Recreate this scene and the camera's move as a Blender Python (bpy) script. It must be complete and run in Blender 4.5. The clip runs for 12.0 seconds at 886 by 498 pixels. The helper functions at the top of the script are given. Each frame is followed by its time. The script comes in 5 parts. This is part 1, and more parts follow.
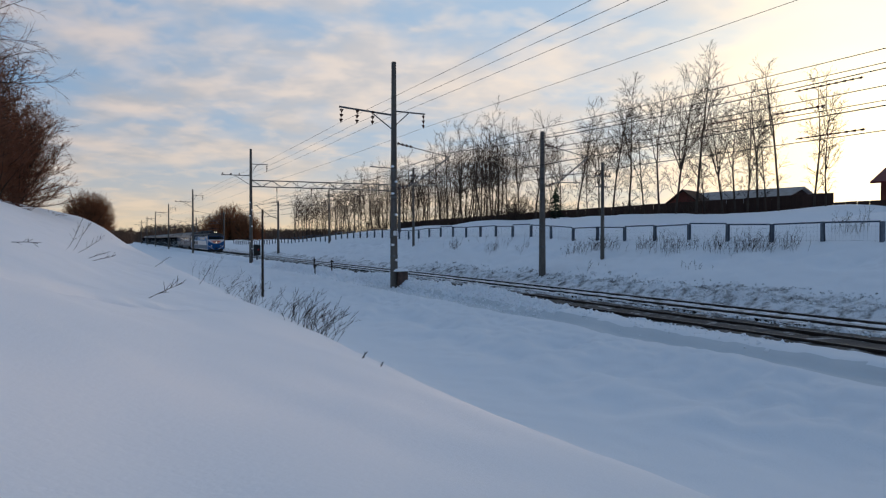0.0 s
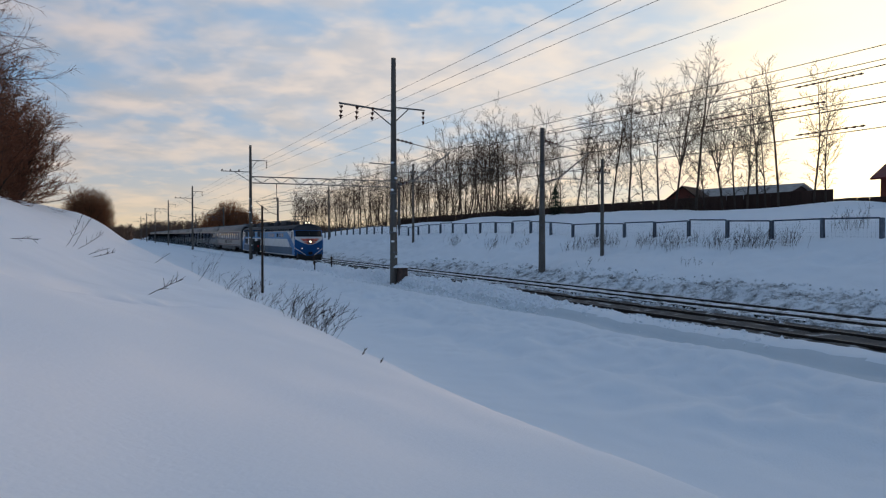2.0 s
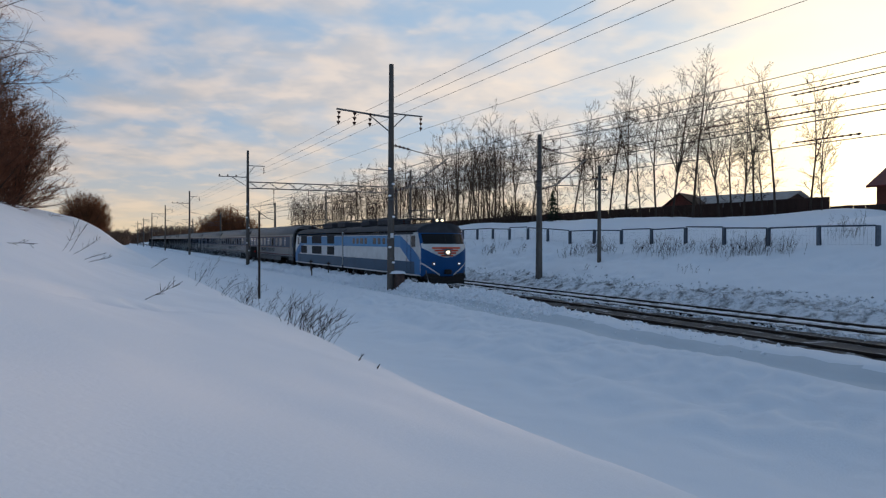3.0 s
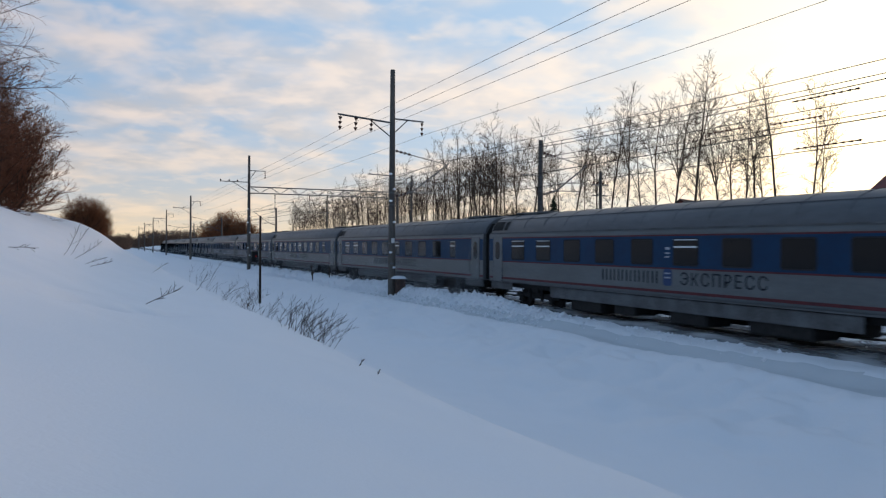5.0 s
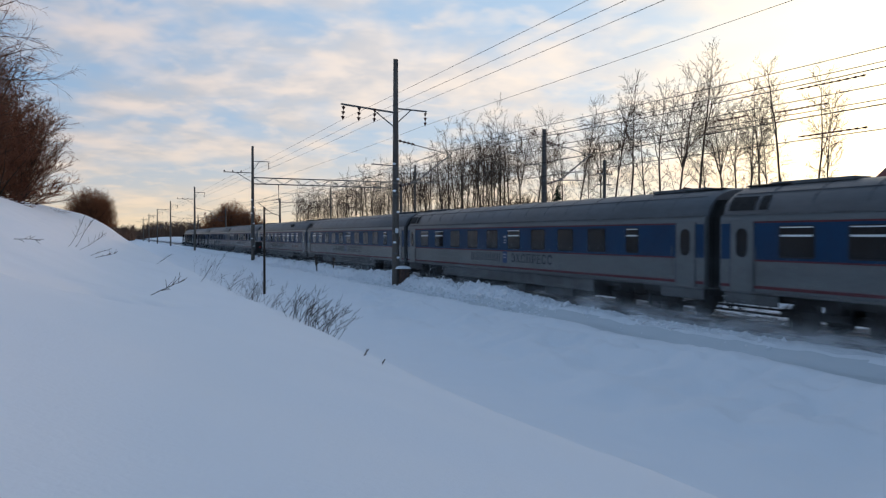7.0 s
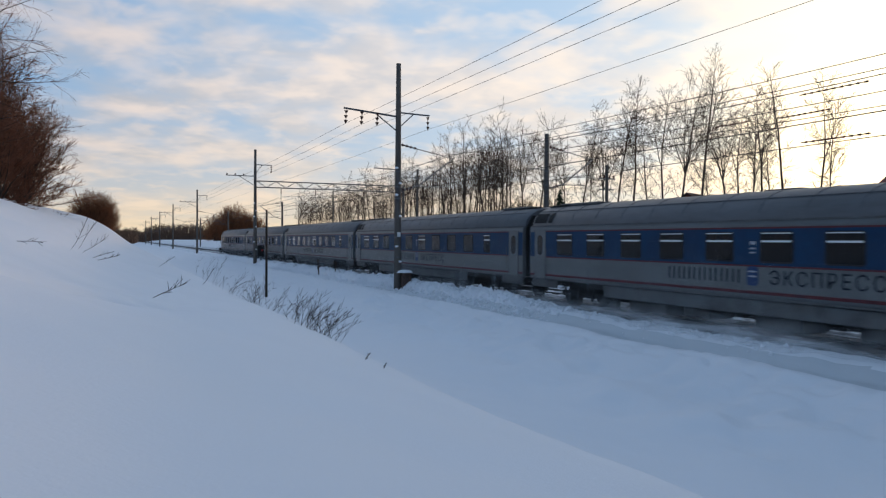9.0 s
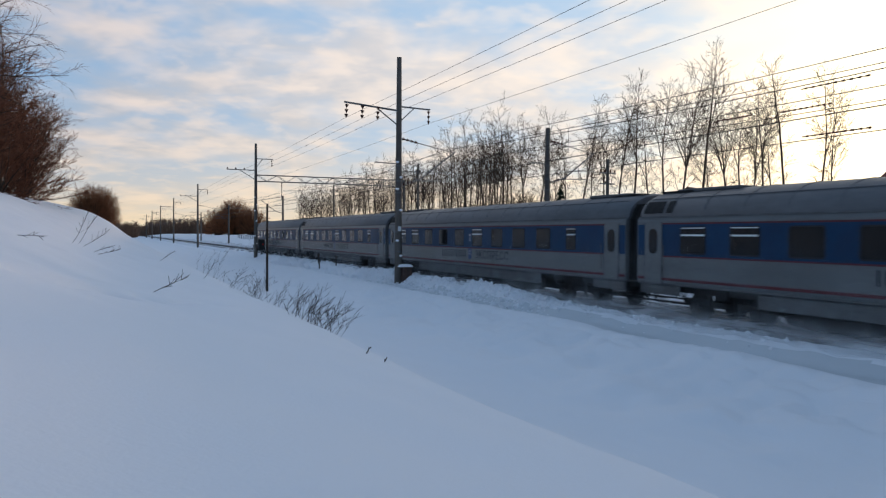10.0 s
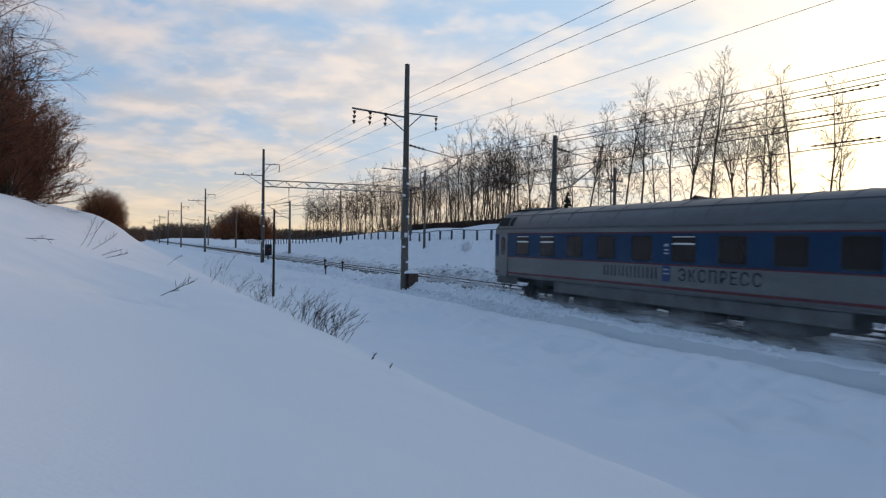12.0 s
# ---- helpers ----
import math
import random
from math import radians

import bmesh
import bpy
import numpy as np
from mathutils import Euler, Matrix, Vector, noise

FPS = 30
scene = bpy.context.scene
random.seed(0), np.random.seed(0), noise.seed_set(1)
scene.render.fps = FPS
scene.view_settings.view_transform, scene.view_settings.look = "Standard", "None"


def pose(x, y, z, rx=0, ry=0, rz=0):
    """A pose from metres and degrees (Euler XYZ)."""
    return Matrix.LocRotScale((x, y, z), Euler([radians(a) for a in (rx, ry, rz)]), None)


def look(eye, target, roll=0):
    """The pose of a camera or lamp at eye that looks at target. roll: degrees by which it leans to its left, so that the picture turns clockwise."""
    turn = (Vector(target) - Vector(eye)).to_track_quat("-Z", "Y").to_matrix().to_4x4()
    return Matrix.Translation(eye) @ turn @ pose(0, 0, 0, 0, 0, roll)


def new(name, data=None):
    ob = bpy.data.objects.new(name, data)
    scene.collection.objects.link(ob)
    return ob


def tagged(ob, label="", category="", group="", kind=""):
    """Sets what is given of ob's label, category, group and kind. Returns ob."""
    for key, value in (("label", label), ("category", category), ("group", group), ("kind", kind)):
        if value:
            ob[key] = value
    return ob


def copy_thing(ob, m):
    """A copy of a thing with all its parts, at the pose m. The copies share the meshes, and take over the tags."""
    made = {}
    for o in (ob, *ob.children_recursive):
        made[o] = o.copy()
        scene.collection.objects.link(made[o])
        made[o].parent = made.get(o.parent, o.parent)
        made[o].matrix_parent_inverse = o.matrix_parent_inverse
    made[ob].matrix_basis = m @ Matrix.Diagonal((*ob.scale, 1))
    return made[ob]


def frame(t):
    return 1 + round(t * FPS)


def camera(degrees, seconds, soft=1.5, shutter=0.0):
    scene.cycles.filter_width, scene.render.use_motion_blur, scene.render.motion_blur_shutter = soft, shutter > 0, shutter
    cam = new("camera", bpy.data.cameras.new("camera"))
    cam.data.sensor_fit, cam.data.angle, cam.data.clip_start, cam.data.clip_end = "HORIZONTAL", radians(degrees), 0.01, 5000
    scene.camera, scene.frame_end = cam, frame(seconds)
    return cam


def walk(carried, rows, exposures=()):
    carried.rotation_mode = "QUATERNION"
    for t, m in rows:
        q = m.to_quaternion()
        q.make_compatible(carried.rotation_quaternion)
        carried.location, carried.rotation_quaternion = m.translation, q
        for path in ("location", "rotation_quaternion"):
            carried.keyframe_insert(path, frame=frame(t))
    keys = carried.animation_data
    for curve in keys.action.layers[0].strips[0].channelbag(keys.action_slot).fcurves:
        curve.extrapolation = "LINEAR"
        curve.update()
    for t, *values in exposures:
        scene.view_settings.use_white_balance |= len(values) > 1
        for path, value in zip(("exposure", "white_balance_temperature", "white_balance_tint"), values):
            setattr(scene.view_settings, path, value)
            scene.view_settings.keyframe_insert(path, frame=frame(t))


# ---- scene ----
cam = camera(62.0, 12.0, soft=1.25, shutter=0.12)
# seconds, yaw, pitch, roll: the camera is held by hand on the bank, at one spot
SWAY = [(0, -24.30, -0.80, 0.00), (0.5, -24.47, -0.78, -0.01), (1, -24.53, -0.54, 0.13), (1.5, -24.34, -0.72, 0.18),
        (2, -24.32, -1.08, 0.00), (2.5, -24.34, -0.85, -0.10), (3, -24.54, -0.61, -0.21), (5, -24.47, -0.20, -0.35),
        (5.5, -24.70, -0.67, -0.47), (6, -24.63, -0.86, -0.24), (6.5, -24.39, -1.27, 0.08), (7, -24.17, -0.99, -0.08),
        (9, -24.01, -0.67, -0.35), (9.5, -23.83, -0.94, -0.43), (10, -23.96, -1.12, -0.37), (10.5, -23.83, -0.93, -0.36),
        (11, -23.89, -0.93, -0.54), (11.5, -23.69, -0.71, -0.82), (12, -23.46, -0.61, -0.86)]
EYE = 2.8
walk(cam, [(t, pose(0, 0, EYE, 90 + p, r, y)) for t, y, p, r in SWAY], exposures=[(0, -0.08), (3, -0.07), (5, 0.13), (12, 0.13)])

# ---- light: a low winter sun behind thin cloud, beyond the wood ----
SUN_AZ, SUN_EL = radians(57), radians(5.5)
SUN_DIR = Vector((math.sin(SUN_AZ) * math.cos(SUN_EL), math.cos(SUN_AZ) * math.cos(SUN_EL), math.sin(SUN_EL)))


def make_world():
    w = bpy.data.worlds.new("winter_sky")
    w.use_nodes = True
    scene.world = w
    nt = w.node_tree
    nt.nodes.clear()
    N, L = nt.nodes.new, nt.links.new

    def math_node(op, a, b=None, clamp=False):
        n = N("ShaderNodeMath")
        n.operation, n.use_clamp = op, clamp
        for i, v in enumerate((a, b)):
            if v is None:
                continue
            if isinstance(v, (int, float)):
                n.inputs[i].default_value = v
            else:
                L(v, n.inputs[i])
        return n.outputs[0]

    def mix(fac, a, b, blend="MIX"):
        n = N("ShaderNodeMix")
        n.data_type, n.blend_type = "RGBA", blend
        for i, v in ((0, fac), (6, a), (7, b)):
            if isinstance(v, (int, float)):
                n.inputs[i].default_value = v
            elif isinstance(v, tuple):
                n.inputs[i].default_value = (*v, 1)
            else:
                L(v, n.inputs[i])
        return n.outputs[2]

    sky = N("ShaderNodeTexSky")
    sky.sky_type, sky.sun_disc = "NISHITA", False
    sky.sun_elevation, sky.sun_rotation = SUN_EL, SUN_AZ
    sky.air_density, sky.dust_density, sky.ozone_density = 1.0, 1.2, 1.5
    co = N("ShaderNodeTexCoord")
    sep = N("ShaderNodeSeparateXYZ")
    L(co.outputs["Generated"], sep.inputs[0])
    x, y, z = sep.outputs
    zz = math_node("ADD", math_node("MAXIMUM", z, 0.0), 0.19)
    flat = N("ShaderNodeCombineXYZ")
    L(math_node("DIVIDE", x, zz), flat.inputs[0])
    L(math_node("DIVIDE", y, zz), flat.inputs[1])
    turn = N("ShaderNodeMapping")
    turn.inputs["Rotation"].default_value = (0, 0, radians(24))
    turn.inputs["Scale"].default_value = (0.8, 0.8, 1)
    L(flat.outputs[0], turn.inputs[0])

    def cloud(scale, detail, lo, hi, seed):
        n = N("ShaderNodeTexNoise")
        n.inputs["Scale"].default_value, n.inputs["Detail"].default_value = scale, detail
        n.inputs["Roughness"].default_value, n.inputs["Distortion"].default_value = 0.52, 0.25
        off = N("ShaderNodeVectorMath")
        off.inputs[1].default_value = (seed, seed * 0.7, 0)
        L(turn.outputs[0], off.inputs[0])
        L(off.outputs[0], n.inputs["Vector"])
        r = N("ShaderNodeMapRange")
        r.interpolation_type = "SMOOTHSTEP"
        r.inputs["From Min"].default_value, r.inputs["From Max"].default_value = lo, hi
        L(n.outputs[0], r.inputs[0])
        return r.outputs[0]

    # how near the direction is to the sun, wide and narrow
    dot = N("ShaderNodeVectorMath")
    dot.operation = "DOT_PRODUCT"
    dot.inputs[1].default_value = SUN_DIR
    L(co.outputs["Generated"], dot.inputs[0])
    d = math_node("MAXIMUM", dot.outputs["Value"], 0.0)
    wide = math_node("POWER", d, 4.6)
    broad = math_node("POWER", d, 2.0)
    tight = math_node("POWER", d, 48.0)
    low = math_node("POWER", math_node("SUBTRACT", 1.0, math_node("MAXIMUM", z, 0.0), True), 14.0)

    base = mix(1.0, sky.outputs[0], (0.045, 0.055, 0.066), "MULTIPLY")
    base = mix(0.66, base, (0.225, 0.44, 0.76))
    base = mix(math_node("MULTIPLY", broad, 0.7), base, (0.62, 0.77, 0.92))
    shade = mix(broad, (0.28, 0.335, 0.43), (0.86, 0.79, 0.74))
    lit = mix(broad, (0.60, 0.53, 0.54), (1.08, 0.93, 0.78))
    c1 = cloud(2.3, 4, 0.36, 0.62, 3.1)
    c2 = cloud(5.2, 3.5, 0.38, 0.66, 8.3)
    clouds = mix(c2, shade, lit)
    col = mix(math_node("MULTIPLY", c1, 0.88), base, clouds)
    streak = cloud(8.0, 3, 0.46, 0.72, 1.7)
    col = mix(math_node("MULTIPLY", streak, 0.45), col, lit)
    col = mix(math_node("MULTIPLY", low, 0.92), col, mix(wide, (0.88, 0.68, 0.42), (1.15, 0.86, 0.46)))
    # away from the sunset and overhead the evening sky deepens
    back = N("ShaderNodeMapRange")
    back.interpolation_type = "SMOOTHSTEP"
    back.inputs["From Min"].default_value, back.inputs["From Max"].default_value = 0.30, -0.45
    L(dot.outputs["Value"], back.inputs[0])
    over = N("ShaderNodeMapRange")
    over.interpolation_type = "SMOOTHSTEP"
    over.inputs["From Min"].default_value, over.inputs["From Max"].default_value = 0.38, 0.85
    L(z, over.inputs[0])
    col = mix(math_node("MULTIPLY", math_node("MAXIMUM", back.outputs[0], over.outputs[0]), 0.85), col, (0.160, 0.270, 0.435))
    col = mix(math_node("MULTIPLY", tight, 1.0, True), col, (2.1, 1.75, 1.15))
    bg = N("ShaderNodeBackground")
    bg.inputs["Strength"].default_value = 1.0
    L(col, bg.inputs["Color"])
    out = N("ShaderNodeOutputWorld")
    L(bg.outputs[0], out.inputs[0])


make_world()
sun = new("sun", bpy.data.lights.new("sun", "SUN"))
sun.data.energy, sun.data.angle, sun.data.color = 1.1, radians(3), (1.0, 0.66, 0.42)
sun.matrix_world = look((0, 0, 0), -SUN_DIR)


# ---- materials ----
def material(name, color, rough=0.6, metal=0.0, second=None, scale=4.0, mixing=0.5, bump=0.0, bump_scale=60.0, spread=0.0, stretch=(1, 1, 1), emit=0.0, coat=0.0, spec=0.18):
    m = bpy.data.materials.new(name)
    m.use_nodes = True
    nt = m.node_tree
    N, L = nt.nodes.new, nt.links.new
    b = nt.nodes["Principled BSDF"]
    b.inputs["Roughness"].default_value, b.inputs["Metallic"].default_value = rough, metal
    b.inputs["Coat Weight"].default_value, b.inputs["Specular IOR Level"].default_value = coat, spec
    second = second or tuple(c * 0.72 for c in color)
    co, mp = N("ShaderNodeTexCoord"), N("ShaderNodeMapping")
    mp.inputs["Scale"].default_value = stretch
    L(co.outputs["Object"], mp.inputs[0])

    def noise_tex(s, detail):
        n = N("ShaderNodeTexNoise")
        n.inputs["Scale"].default_value, n.inputs["Detail"].default_value = s, detail
        L(mp.outputs[0], n.inputs["Vector"])
        return n.outputs[0]

    a, f = noise_tex(scale, 5), noise_tex(scale * 9, 3)
    both = N("ShaderNodeMath")
    both.operation = "MULTIPLY_ADD"
    L(a, both.inputs[0])
    both.inputs[1].default_value = 0.65
    half = N("ShaderNodeMath")
    half.operation = "MULTIPLY"
    half.inputs[1].default_value = 0.35
    L(f, half.inputs[0])
    L(half.outputs[0], both.inputs[2])
    r = N("ShaderNodeMapRange")
    r.inputs["From Min"].default_value, r.inputs["From Max"].default_value = 0.36, 0.64
    r.inputs["To Max"].default_value = mixing * 2
    r.clamp = True
    L(both.outputs[0], r.inputs[0])
    mx = N("ShaderNodeMix")
    mx.data_type = "RGBA"
    L(r.outputs[0], mx.inputs[0])
    mx.inputs[6].default_value, mx.inputs[7].default_value = (*color, 1), (*second, 1)
    col = mx.outputs[2]
    if spread:
        info, hsv, rr = N("ShaderNodeObjectInfo"), N("ShaderNodeHueSaturation"), N("ShaderNodeMapRange")
        rr.inputs["To Min"].default_value, rr.inputs["To Max"].default_value = 1 - spread, 1 + spread
        L(info.outputs["Random"], rr.inputs[0])
        L(rr.outputs[0], hsv.inputs["Value"])
        L(col, hsv.inputs["Color"])
        col = hsv.outputs[0]
    L(col, b.inputs["Base Color"])
    if bump:
        bm_ = N("ShaderNodeBump")
        bm_.inputs["Strength"].default_value, bm_.inputs["Distance"].default_value = bump, 0.02
        L(noise_tex(bump_scale, 6), bm_.inputs["Height"])
        L(bm_.outputs[0], b.inputs["Normal"])
    if emit:
        b.inputs["Emission Color"].default_value, b.inputs["Emission Strength"].default_value = (*color, 1), emit
    return m


def snow_material(name, soiled=False):
    m = bpy.data.materials.new(name)
    m.use_nodes = True
    nt = m.node_tree
    N, L = nt.nodes.new, nt.links.new
    b = nt.nodes["Principled BSDF"]
    b.inputs["Roughness"].default_value = 0.75
    b.inputs["Specular IOR Level"].default_value = 0.25
    co = N("ShaderNodeTexCoord")

    def noise_tex(s, detail, rough=0.5):
        n = N("ShaderNodeTexNoise")
        n.inputs["Scale"].default_value, n.inputs["Detail"].default_value, n.inputs["Roughness"].default_value = s, detail, rough
        L(co.outputs["Object"], n.inputs["Vector"])
        return n.outputs[0]

    mx = N("ShaderNodeMix")
    mx.data_type = "RGBA"
    L(noise_tex(0.35, 4), mx.inputs[0])
    mx.inputs[6].default_value, mx.inputs[7].default_value = (0.83, 0.85, 0.88, 1), (0.88, 0.88, 0.90, 1)
    col = mx.outputs[2]
    if soiled:
        mr, m2 = N("ShaderNodeMapRange"), N("ShaderNodeMix")
        mr.inputs["From Min"].default_value, mr.inputs["From Max"].default_value = 0.46, 0.66
        L(noise_tex(1.6, 8, 0.68), mr.inputs[0])
        m2.data_type = "RGBA"
        L(mr.outputs[0], m2.inputs[0])
        L(col, m2.inputs[6])
        m2.inputs[7].default_value = (0.11, 0.105, 0.10, 1)
        col = m2.outputs[2]
    L(col, b.inputs["Base Color"])
    ad = N("ShaderNodeMath")
    ad.operation = "MULTIPLY_ADD"
    L(noise_tex(1.1, 6), ad.inputs[0])
    ad.inputs[1].default_value = 1.6
    L(noise_tex(22 if not soiled else 9, 6, 0.62), ad.inputs[2])
    bp = N("ShaderNodeBump")
    bp.inputs["Strength"].default_value, bp.inputs["Distance"].default_value = (0.10, 0.08) if not soiled else (0.9, 0.12)
    L(ad.outputs[0], bp.inputs["Height"])
    if not soiled:
        # crusted and broken towards the line, smooth on the bank
        sep, ease = N("ShaderNodeSeparateXYZ"), N("ShaderNodeMapRange")
        L(co.outputs["Object"], sep.inputs[0])
        L(sep.outputs[0], ease.inputs[0])
        ease.interpolation_type = "SMOOTHSTEP"
        ease.inputs["From Min"].default_value, ease.inputs["From Max"].default_value = 7.0, 13.0
        ease.inputs["To Min"].default_value, ease.inputs["To Max"].default_value = 0.10, 0.42
        L(ease.outputs[0], bp.inputs["Strength"])
    L(bp.outputs[0], b.inputs["Normal"])
    return m


SNOW = snow_material("fresh_snow")
TRODDEN = snow_material("trodden_snow")
TRODDEN.node_tree.nodes["Mix"].inputs[6].default_value = (0.60, 0.63, 0.65, 1)
TRODDEN.node_tree.nodes["Mix"].inputs[7].default_value = (0.72, 0.74, 0.76, 1)
DIRTY = snow_material("soiled_snow", True)
CONCRETE = material("weathered_concrete", (0.15, 0.132, 0.115), 0.9, second=(0.085, 0.075, 0.067), scale=2.5, bump=0.4, bump_scale=50, spread=0.1, stretch=(1, 1, 0.25))
RAIL_STEEL = material("rusty_rail", (0.05, 0.038, 0.032), 0.6, 0.5, second=(0.03, 0.024, 0.022), scale=8)
RAIL_TOP = material("polished_rail_head", (0.12, 0.12, 0.12), 0.5, 1.0, scale=20, mixing=0.3)
SLEEPER = material("wet_sleeper", (0.07, 0.06, 0.055), 0.85, second=(0.035, 0.03, 0.03), scale=6, bump=0.4, spread=0.2)
IRON = material("galvanised_steel", (0.19, 0.19, 0.195), 0.6, 0.5, second=(0.10, 0.09, 0.085), scale=6, bump=0.1)
WIRE = material("weathered_cable", (0.045, 0.042, 0.04), 0.6, 0.4)
GLAZE = material("brown_porcelain", (0.07, 0.03, 0.02), 0.25, mixing=0.3)
BARK = material("grey_brown_bark", (0.070, 0.052, 0.040), 0.95, second=(0.040, 0.029, 0.023), scale=5, bump=0.6, bump_scale=30, spread=0.25, stretch=(1, 1, 0.3))
TWIG = material("thin_twigs", (0.075, 0.047, 0.032), 0.95, second=(0.045, 0.028, 0.019), scale=3, spread=0.25)
RED_TWIG = material("russet_twigs", (0.32, 0.125, 0.055), 0.95, second=(0.19, 0.075, 0.035), scale=1.5, spread=0.15)
DARK_RUSSET = material("dark_russet_twigs", (0.20, 0.082, 0.045), 0.95, second=(0.12, 0.052, 0.032), scale=1.5, spread=0.15)
FAR_BROWN = material("far_brown_twigs", (0.17, 0.105, 0.07), 0.95, second=(0.11, 0.07, 0.05), scale=0.2)
DRY = material("dry_weed", (0.085, 0.06, 0.045), 0.95, second=(0.05, 0.035, 0.03), scale=6, spread=0.2)
SOILED_BED = snow_material("soiled_track_bed", True)
SOILED_BED.node_tree.nodes["Mix.001"].inputs[7].default_value = (0.075, 0.07, 0.068, 1)
SOILED_BED.node_tree.nodes["Map Range"].inputs["From Min"].default_value = 0.29
SOILED_BED.node_tree.nodes["Map Range"].inputs["From Max"].default_value = 0.45
NEEDLE = material("spruce_needles", (0.018, 0.03, 0.018), 0.95, scale=3)
BOARD = material("brown_fence_board", (0.055, 0.030, 0.022), 0.85, second=(0.035, 0.02, 0.016), scale=3, spread=0.2, stretch=(1, 1, 0.2))
MESHWIRE = material("fence_bar", (0.085, 0.11, 0.15), 0.7, 0.4, second=(0.06, 0.06, 0.07), scale=5)
# grey concrete, with the blue of the shade they stand in mixed into the colour
FPOST = material("fence_post_concrete", (0.14, 0.16, 0.19), 0.9, second=(0.08, 0.095, 0.115), scale=5, bump=0.3, spread=0.2)
BRICK = material("red_brick_wall", (0.20, 0.062, 0.042), 0.9, second=(0.13, 0.045, 0.035), scale=6, bump=0.4)
ROOF = material("red_metal_roof", (0.19, 0.035, 0.03), 0.5, second=(0.12, 0.03, 0.03), scale=2)
SLATE = material("snow_dusted_sheet_roof", (0.40, 0.37, 0.35), 0.8, second=(0.28, 0.25, 0.23), scale=2, stretch=(1, 1, 1))
FRAME = material("white_window_frame", (0.75, 0.75, 0.74), 0.5, mixing=0.15)
PANE = material("dark_window_glass", (0.008, 0.008, 0.009), 0.08, mixing=0.2, spec=0.2)
SILVER = material("dusty_silver_paint", (0.138, 0.147, 0.151), 0.40, 0.12, spec=0.4, second=(0.106, 0.112, 0.114), scale=0.9, mixing=0.55, bump=0.05, bump_scale=14, stretch=(1, 0.35, 1.4))
ROOFPAINT = material("dusty_grey_roof_paint", (0.118, 0.125, 0.135), 0.45, 0.12, spec=0.35, second=(0.09, 0.094, 0.10), scale=0.7, mixing=0.6, stretch=(1, 0.3, 1))
BAND = material("blue_band_paint", (0.004, 0.040, 0.098), 0.45, second=(0.006, 0.030, 0.074), scale=0.8, mixing=0.5)
REDLINE = material("red_stripe_paint", (0.13, 0.026, 0.03), 0.5, second=(0.075, 0.022, 0.027), scale=3)
SKIRT = material("dusty_skirt_paint", (0.14, 0.145, 0.15), 0.7, second=(0.09, 0.088, 0.087), scale=1.5, mixing=0.6)
BLACK = material("sooty_underframe", (0.018, 0.017, 0.017), 0.8, second=(0.035, 0.033, 0.032), scale=6, bump=0.3)
RUBBER = material("gangway_rubber", (0.014, 0.014, 0.014), 0.85, scale=6)
LETTER = material("dark_lettering", (0.006, 0.008, 0.014), 0.5, scale=8)
BADGE = material("blue_badge", (0.04, 0.07, 0.16), 0.4, second=(0.03, 0.05, 0.12))
BADGE_PALE = material("pale_badge_bars", (0.42, 0.44, 0.48), 0.5)
LOCO_BLUE = material("locomotive_blue", (0.008, 0.085, 0.25), 0.4, second=(0.008, 0.07, 0.20), scale=1.2)
LOCO_SWEEP = material("locomotive_mid_blue", (0.030, 0.19, 0.43), 0.4, second=(0.024, 0.155, 0.36), scale=1.2)
LOCO_SKY = material("locomotive_light_blue", (0.085, 0.27, 0.48), 0.45, second=(0.07, 0.22, 0.40), scale=1.2)
LOCO_DEEP = material("locomotive_deep_blue", (0.030, 0.088, 0.155), 0.45, second=(0.026, 0.07, 0.12), scale=1.2)
LOCO_WHITE = material("locomotive_white", (0.68, 0.68, 0.67), 0.4, second=(0.55, 0.54, 0.52), scale=1.4)
LOCO_ROOF = material("locomotive_dark_roof", (0.05, 0.055, 0.065), 0.7, second=(0.03, 0.03, 0.035), scale=2)
LOCO_RED = material("locomotive_red_bars", (0.70, 0.10, 0.035), 0.4, second=(0.6, 0.09, 0.03))
LAMP_ON = material("lit_headlamp", (1.0, 0.82, 0.55), 0.3, emit=3.0)
LAMP_SMALL = material("lit_marker_lamp", (0.95, 0.92, 1.0), 0.3, emit=1.1)
RED_LENS = material("red_signal_lens", (0.5, 0.02, 0.02), 0.3)


